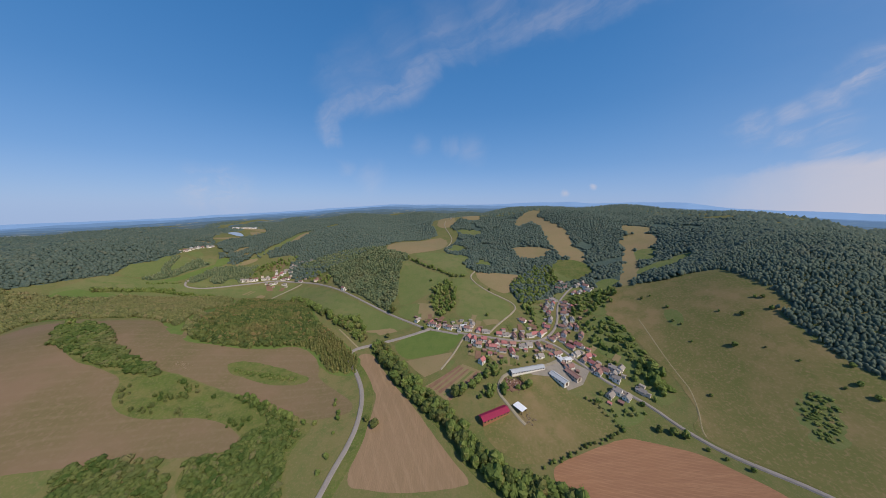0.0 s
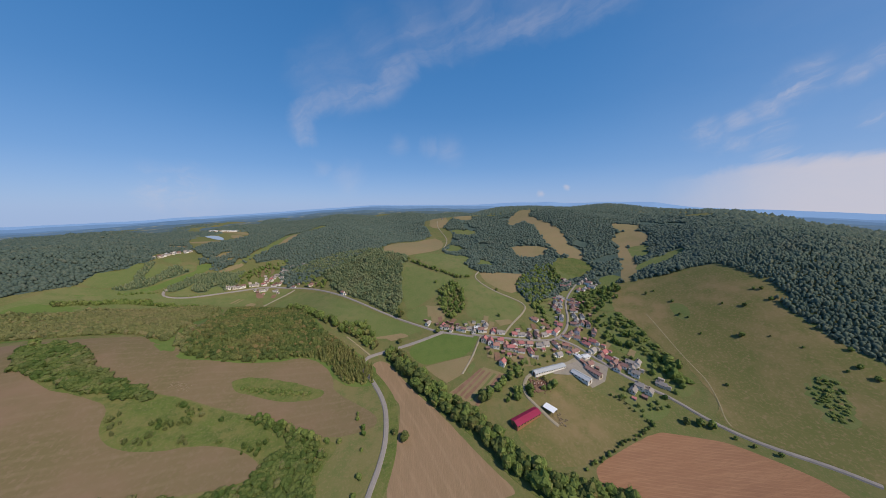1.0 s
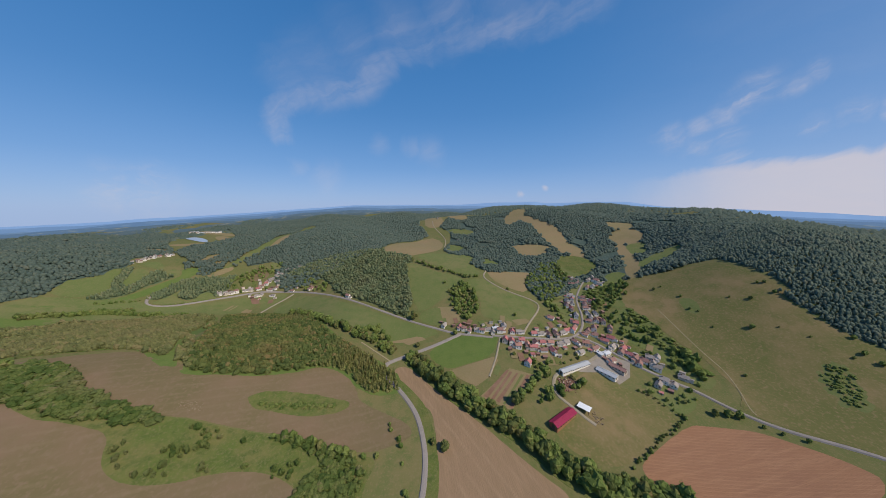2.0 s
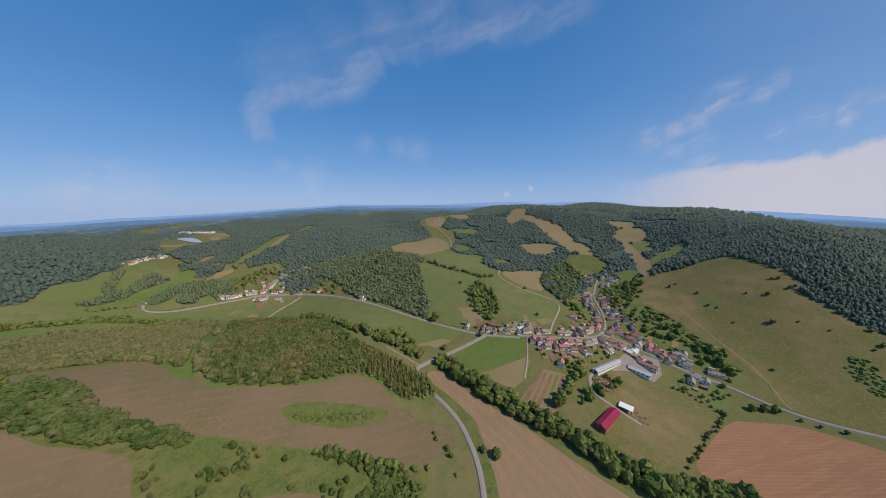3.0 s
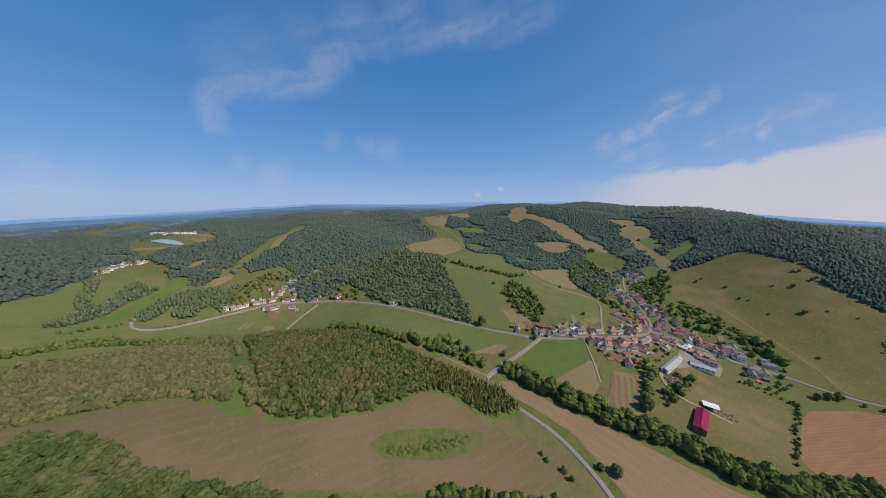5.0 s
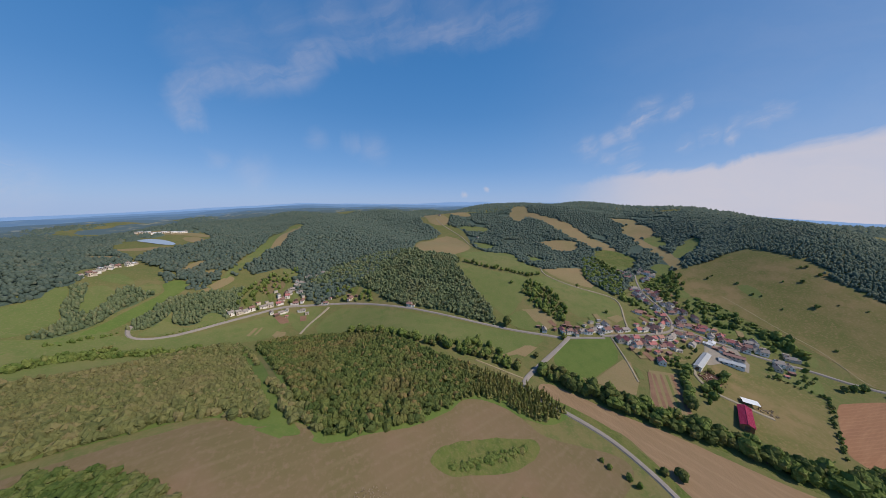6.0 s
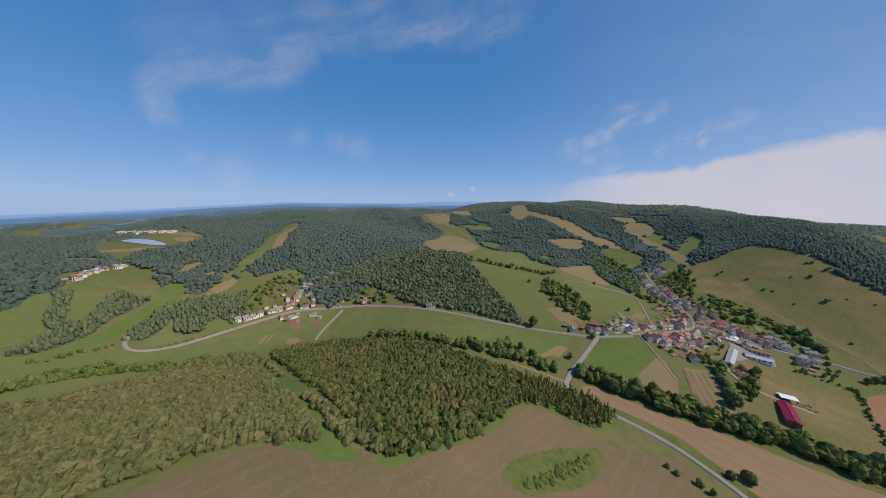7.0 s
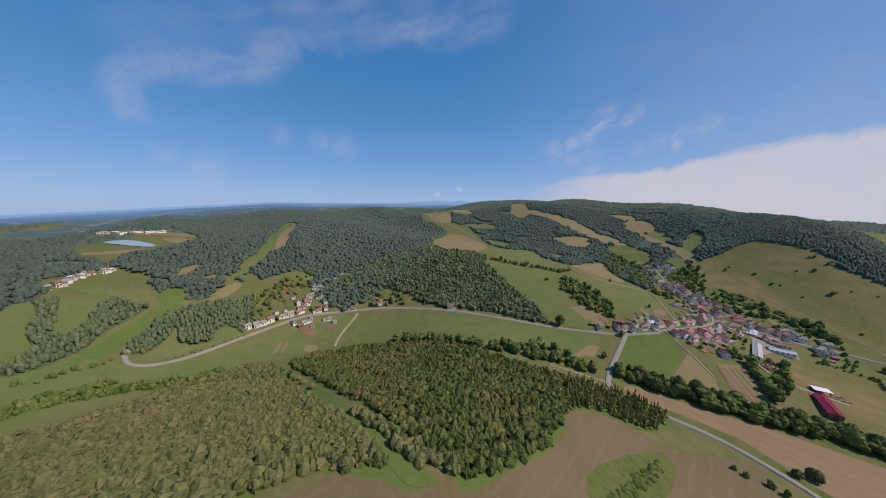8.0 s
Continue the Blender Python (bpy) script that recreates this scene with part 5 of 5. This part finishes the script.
heap("rubble", "brown rubble and scrap strewn beside the yard", M["chimney"], 150, 48, 173, 66, 188, 0.75, 0.3)
heap("rubble", "pale broken stones strewn beside the yard", M["plaster"], 25, 49, 174, 66, 187, 0.6, 0.3)
heap("rubble", "weathered scrap lying behind the open shelter", M["branch"], 40, 55, 148, 64, 158, 0.6, 0.3)
heap("branch_heap", "pale cut branches left in the brown field", M["branch"], 60, -199, 167, -184, 174, 0.42, 0.12)


# ---- farm and village ----
shed("red_hall", 35.6, 155.0, 24.6, 23.4, 6.6, 3.2, "red")
shed("cow_shed", 70.7, 193.6, 14.3, 33.0, 5.2, 2.6, "pale")
shed("cow_shed", 93.8, 185.5, -61.8, 15.6, 6.4, 2.8, "pale")
shed("farm_barn", 106.8, 189.1, -67.1, 13.4, 5.6, 2.8, "brown")
shed("open_shed", 55.0, 160.3, -54.7, 8.0, 5.6, 2.6, "white")
house(24.6, 229.9, 63, "r", 5.9, 5.3, 2)
house(29.8, 226.9, 75, "r", 6.9, 5.3, 2)
house(33.8, 221.1, 164, "o", 6.0, 5.1, 2)
house(39.4, 226.9, 165, "r", 5.9, 5.0, 2)
house(42.9, 222.1, 68, "o", 7.3, 4.5, 1)
house(46.2, 217.4, 167, "r", 7.4, 4.6, 2)
house(51.2, 222.0, 86, "b", 6.5, 5.1, 2)
house(2.8, 249.8, 163, "g", 5.8, 4.4, 1)
house(21.2, 247.4, 169, "w", 6.6, 5.0, 1)
house(24.4, 242.6, 164, "b", 6.4, 4.7, 2)
house(30.5, 248.8, 70, "g", 6.3, 5.3, 1)
house(61.7, 233.6, 179, "g", 7.1, 4.5, 1)
house(69.6, 232.6, 88, "b", 6.9, 5.1, 1)
house(77.3, 232.7, 87, "b", 6.9, 4.6, 1)
house(90.7, 235.3, 11, "r", 7.8, 4.4, 1)
house(96.3, 234.1, 41, "r", 5.6, 4.8, 2)
house(54.7, 214.1, 167, "b", 7.0, 4.3, 1)
house(62.9, 212.9, 87, "r", 7.8, 4.9, 1)
house(73.6, 219.6, 167, "g", 5.8, 4.9, 1)
house(80.8, 220.9, 5, "g", 6.2, 5.1, 1)
house(33.8, 202.1, 47, "r", 5.9, 5.2, 2)
house(120.8, 280.8, 74, "g", 6.4, 5.3, 1)
house(130.1, 289.9, 152, "g", 7.4, 4.6, 1)
house(116.8, 266.5, 68, "r", 6.2, 4.6, 1)
house(113.9, 254.2, 59, "g", 7.8, 4.6, 2)
house(107.0, 244.5, 147, "r", 5.9, 5.0, 1)
house(100.4, 238.1, 34, "b", 7.6, 5.0, 1)
house(84.7, 254.1, 131, "o", 6.9, 5.4, 1)
house(115.6, 273.8, 66, "b", 6.6, 5.0, 1)
house(136.1, 270.3, 68, "o", 6.3, 4.7, 1)
house(144.6, 272.8, 60, "r", 5.8, 5.2, 1)
house(128.1, 249.8, 55, "g", 7.0, 4.6, 1)
house(136.7, 253.7, 71, "g", 7.0, 4.4, 1)
house(130.3, 244.4, 58, "b", 6.1, 5.2, 1)
house(119.1, 233.5, 54, "b", 7.0, 5.3, 2)
house(115.0, 226.6, 143, "b", 5.9, 4.9, 1)
house(119.0, 218.4, 126, "r", 7.4, 4.5, 1)
house(126.8, 220.5, 126, "r", 7.0, 5.2, 1)
house(120.4, 210.8, 28, "g", 6.2, 5.2, 1)
house(134.4, 230.6, 54, "b", 6.5, 4.8, 2)
house(134.7, 240.0, 61, "b", 5.9, 4.3, 2)
house(145.6, 309.1, 140, "b", 7.6, 4.5, 2)
house(157.4, 318.2, 131, "g", 7.7, 4.9, 1)
house(156.5, 312.5, 42, "b", 7.7, 4.4, 1)
house(172.0, 312.7, 32, "g", 7.4, 4.9, 1)
house(166.9, 298.2, 38, "g", 5.6, 5.1, 1)
house(177.5, 305.8, 125, "b", 7.1, 4.9, 2)
house(160.1, 298.9, 43, "b", 6.9, 4.7, 1)
house(177.5, 299.2, 127, "g", 7.3, 4.7, 1)
house(154.6, 323.5, 38, "g", 7.4, 4.5, 1)
house(177.9, 314.1, 41, "g", 5.6, 5.0, 2)
house(98.1, 217.2, 149, "o", 6.1, 5.0, 2)
house(102.6, 211.2, 17, "b", 7.3, 4.3, 1)
house(87.2, 208.5, 12, "g", 5.7, 4.8, 1)
house(103.8, 205.1, 103, "w", 6.7, 4.6, 1)
house(109.5, 205.1, 16, "w", 7.0, 4.9, 1)
house(128.5, 200.8, 115, "r", 6.3, 4.4, 1)
house(123.8, 204.2, 35, "b", 7.3, 4.9, 1)
house(135.1, 192.5, 126, "b", 7.0, 4.9, 1)
house(140.1, 188.9, 42, "g", 5.7, 5.0, 1)
house(142.5, 194.3, 132, "g", 6.5, 4.3, 1)
house(130.4, 196.0, 26, "b", 6.9, 5.2, 1)
house(108.8, 197.5, 13, "b", 5.7, 4.7, 1)
house(132.9, 172.7, 127, "g", 5.9, 5.2, 2)
house(136.7, 167.8, 35, "g", 6.3, 4.9, 1)
house(150.1, 171.9, 125, "g", 7.3, 4.3, 1)
house(126.2, 170.6, 33, "g", 7.5, 4.5, 1)
house(138.7, 183.2, 131, "g", 5.9, 5.2, 2)
house(128.6, 190.5, 42, "b", 6.9, 5.2, 1)
house(148.0, 192.4, 37, "g", 7.2, 4.4, 1)
house(128.6, 207.5, 24, "r", 6.3, 4.9, 1)
house(-302.1, 371.2, 42, "g", 4.9, 3.4, 2)
house(-297.0, 373.7, 34, "g", 4.5, 3.3, 2)
house(-292.6, 377.0, 34, "g", 4.3, 3.7, 1)
house(-288.1, 380.4, 38, "b", 5.1, 3.5, 2)
house(-279.3, 385.3, 19, "g", 5.2, 3.1, 1)
house(-274.0, 387.2, 21, "g", 5.3, 3.4, 2)
house(-271.1, 377.1, 110, "g", 4.2, 3.2, 1)
house(-263.5, 377.3, 19, "g", 4.3, 3.2, 1)
house(-258.7, 380.1, 87, "g", 4.5, 3.7, 1)
house(-267.5, 390.3, 15, "r", 4.3, 3.6, 1)
house(-264.5, 395.9, 18, "b", 4.3, 3.4, 1)
house(-260.4, 399.7, 1, "r", 4.7, 3.4, 2)
house(-268.6, 400.1, 112, "g", 5.2, 3.4, 2)
house(-262.5, 404.8, 102, "b", 5.3, 3.6, 1)
house(-257.0, 410.4, 180, "g", 5.2, 3.5, 1)
house(-254.0, 416.4, 179, "g", 4.3, 3.1, 1)
house(-249.3, 419.4, 171, "g", 5.0, 3.7, 1)
house(-258.7, 404.9, 179, "g", 4.3, 3.4, 1)
house(-241.5, 428.4, 170, "g", 5.2, 3.2, 1)
house(-233.8, 427.9, 176, "g", 4.9, 3.0, 1)
house(-226.1, 430.9, 166, "g", 4.7, 3.2, 2)
house(-248.3, 405.6, 170, "g", 4.4, 3.7, 1)
house(-245.3, 393.4, 84, "b", 4.6, 3.4, 1)
house(-243.5, 378.8, 175, "g", 5.0, 3.5, 1)
house(-221.4, 384.6, 164, "b", 4.9, 3.5, 1)
house(-251.4, 390.0, 178, "b", 5.4, 3.5, 1)
house(-253.9, 422.6, 85, "b", 4.4, 3.5, 1)
house(-405.2, 387.0, 60, "g", 3.4, 2.7, 1)
house(-403.8, 392.9, 69, "b", 3.7, 2.7, 2)
house(-404.7, 398.6, 78, "g", 4.1, 2.7, 1)
house(-405.4, 405.6, 87, "w", 3.4, 2.7, 2)
house(-406.2, 413.6, 96, "g", 3.7, 2.7, 1)
house(-405.3, 418.0, 105, "g", 4.1, 2.7, 2)
house(-405.2, 425.2, 64, "b", 3.4, 2.7, 1)
house(-402.2, 431.6, 73, "g", 3.7, 2.7, 2)
house(-402.2, 438.2, 82, "w", 4.1, 2.7, 1)
house(-473.2, 581.1, 20, "w", 5.6, 3.1, 1)
house(-460.5, 573.3, 27, "w", 6.8, 3.1, 1)
house(-445.7, 564.0, 34, "w", 8.1, 3.1, 1)
house(-439.1, 565.9, 41, "w", 5.6, 3.1, 1)
house(-428.3, 564.9, 48, "w", 6.8, 3.1, 1)
house(-419.9, 565.3, 25, "w", 8.1, 3.1, 1)
house(-416.0, 570.0, 32, "w", 5.6, 3.1, 1)
house(-195.7, 382.5, 55, "b", 5.5, 4.4, 1)
house(-28.3, 264.0, 56, "g", 6.4, 4.4, 1)
house(-12.9, 258.0, 64, "r", 6.4, 4.0, 1)
house(-9.3, 253.4, 162, "b", 5.6, 4.0, 2)
house(13.4, 247.3, 164, "g", 5.9, 4.2, 1)
house(17.0, 242.8, 73, "g", 5.9, 4.3, 1)
house(-138.1, 339.8, 146, "b", 6.0, 4.1, 2)
house(7.1, 246.3, 155, "b", 5.8, 3.7, 2)
house(21.2, 693.7, 87, "g", 6.6, 4.5, 1)
house(42.7, 531.0, 90, "g", 5.9, 3.7, 1)
house(-4.1, 250.9, 65, "b", 4.9, 4.2, 1)


def infill(path, lo, hi, pitch):
    """Small houses that close the gaps along a village street."""
    away = 0.0
    for a, b in zip(path[:-1], path[1:]):
        away += float(np.linalg.norm(b - a))
        if not lo < away < hi or away % pitch > 3.9:
            continue
        d = (b - a) / (np.linalg.norm(b - a) + 1e-9)
        for side in (-1, 1):
            q = a + np.array([-d[1], d[0]]) * side * rng.uniform(5.2, 6.4)
            if all((q[0] - x) ** 2 + (q[1] - y) ** 2 > 34 for x, y in HOMES) and np.linalg.norm(nearest_road(*q) - q) > 4.2:
                house(q[0], q[1], math.degrees(math.atan2(d[1], d[0])) + 90 * int(rng.integers(2)), "rbgrbo"[int(rng.integers(6))], rng.uniform(5.0, 6.4), rng.uniform(4.0, 4.8), 1)


infill(ROADSIDE[STREETS["village_street"]], 20, 160, 7.0)
yards()
tree(226.8, 182.7, 0.45)
tree(248.7, 200.0, 0.43)
tree(266.1, 208.1, 0.40)
tree(269.5, 205.1, 0.40)
tree(208.6, 197.7, 0.29)
tree(239.6, 174.3, 0.25)
tree(189.1, 159.7, 0.29)
tree(240.8, 210.5, 0.29)
tree(263.4, 149.0, 0.40)
tree(249.1, 140.8, 0.29)
tree(264.6, 194.5, 0.43)
tree(-16.1, 334.5, 0.50)
tree(-58.6, 280.7, 1.20)
tree(-56.4, 240.9, 0.70)
tree(-19.0, 250.0, 0.60)
tree(246.2, 160.4, 0.22)
tree(-296.8, 190.3, 0.90)
tree(70.6, 379.3, 0.50)
tree(46.6, 380.6, 0.50)
tree(48.1, 262.0, 0.40)
tree(58.4, 308.6, 0.50)
tree(-274.0, 224.1, 0.30)
tree(210.9, 219.9, 0.36)
tree(213.6, 214.4, 0.29)
tree(218.2, 235.6, 0.36)
tree(218.7, 257.6, 0.36)
tree(210.7, 258.3, 0.43)
tree(-45.8, 147.2, 0.80)
tree(-52.0, 151.1, 0.60)
tree_row(11.0, 4.6, 1.00, [(-63, 227), (-47, 205), (-30, 183), (-17, 170), (-4, 159), (6, 148), (14, 136), (22, 126), (32, 118), (44, 113), (59, 108), (70, 104)])
tree_row(5.0, 5.0, 0.85, [(7, 168), (20, 176), (33, 187), (47, 192)])
tree_row(7.0, 5.0, 0.80, [(-197, 324), (-174, 308), (-155, 288), (-142, 277), (-128, 268), (-111, 257), (-93, 247), (-79, 235)])
tree_row(3.5, 3.2, 0.30, [(107, 171), (115, 156), (119, 144), (98, 137), (73, 129), (58, 124)])
tree_row(4.0, 5.0, 0.75, [(140, 146), (144, 141), (155, 136)])
tree_row(4.0, 4.5, 0.60, [(-62, 406), (-20, 370), (13, 342), (33, 341)])
tree_row(2.0, 9.0, 0.40, [(157, 133), (165, 121), (175, 112)])
tree_row(2.0, 7.0, 0.50, [(255, 146), (256, 138), (255, 129)])
tree_row(5.0, 2.3, 0.52, [(-383, 266), (-379, 275), (-371, 284), (-362, 298), (-351, 306), (-340, 312), (-317, 318), (-304, 325)])
tree_row(3.5, 2.4, 0.42, [(-367, 294), (-361, 304), (-348, 317)])
tree_row(3.0, 2.8, 0.34, [(-374, 308), (-363, 324), (-355, 335)])
tree_row(1.5, 3.0, 0.26, [(-333, 340), (-317, 352), (-301, 365)])
tree_row(2.5, 6.0, 0.60, [(-136, 158), (-117, 152), (-95, 146), (-83, 146)])
tree_row(4.0, 5.0, 0.70, [(-145, 156), (-133, 156), (-118, 152), (-100, 146)])
tree_row(2.0, 8.0, 0.50, [(-82, 170), (-71, 152), (-69, 133), (-69, 115)])
copse(8.0, 0.72, [(145, 248), (177, 257), (165, 247), (176, 212), (165, 171), (174, 165), (179, 165), (154, 158), (149, 176), (155, 200), (139, 215)])
copse(6.0, 0.90, [(158, 193), (177, 191), (172, 170), (164, 165), (161, 177)])
copse(4.6, 0.68, [(89, 328), (132, 368), (160, 375), (152, 325), (120, 294), (103, 281), (97, 249), (93, 265), (89, 299)])
copse(4.2, 0.70, [(-14, 320), (9, 336), (19, 298), (12, 276), (-7, 266), (-15, 289)])
copse(6.5, 0.70, [(141, 280), (168, 296), (204, 288), (188, 268), (155, 257), (136, 243)])
copse(5.5, 0.75, [(65, 186), (73, 177), (53, 176), (42, 167), (24, 169), (33, 176)])
copse(6.5, 0.60, [(34, 213), (48, 208), (60, 203), (46, 194), (32, 200)])
copse(6.5, 0.70, [(-305, 393), (-296, 417), (-283, 431), (-273, 439), (-280, 416), (-290, 399)])
copse(6.0, 0.70, [(-233, 398), (-210, 406), (-178, 387), (-162, 365), (-184, 369), (-213, 388)])
copse(6.0, 0.70, [(-118, 272), (-93, 274), (-77, 252), (-80, 232), (-98, 244)])
copse(6.5, 0.42, [(9, 232), (89, 223), (88, 204), (55, 194), (32, 196), (24, 213)])
copse(6.5, 0.45, [(127, 262), (156, 271), (156, 224), (151, 188), (129, 191), (117, 215)])
copse(5.5, 0.45, [(77, 228), (111, 277), (143, 309), (115, 245)])
copse(6.0, 0.50, [(112, 172), (132, 176), (147, 159), (127, 148), (117, 156)])
copse(6.0, 0.50, [(-312, 380), (-289, 397), (-253, 396), (-254, 386), (-288, 381)])
copse(5.5, 0.60, [(-294, 403), (-283, 431), (-251, 447), (-260, 421), (-272, 405)])
plant_loose()
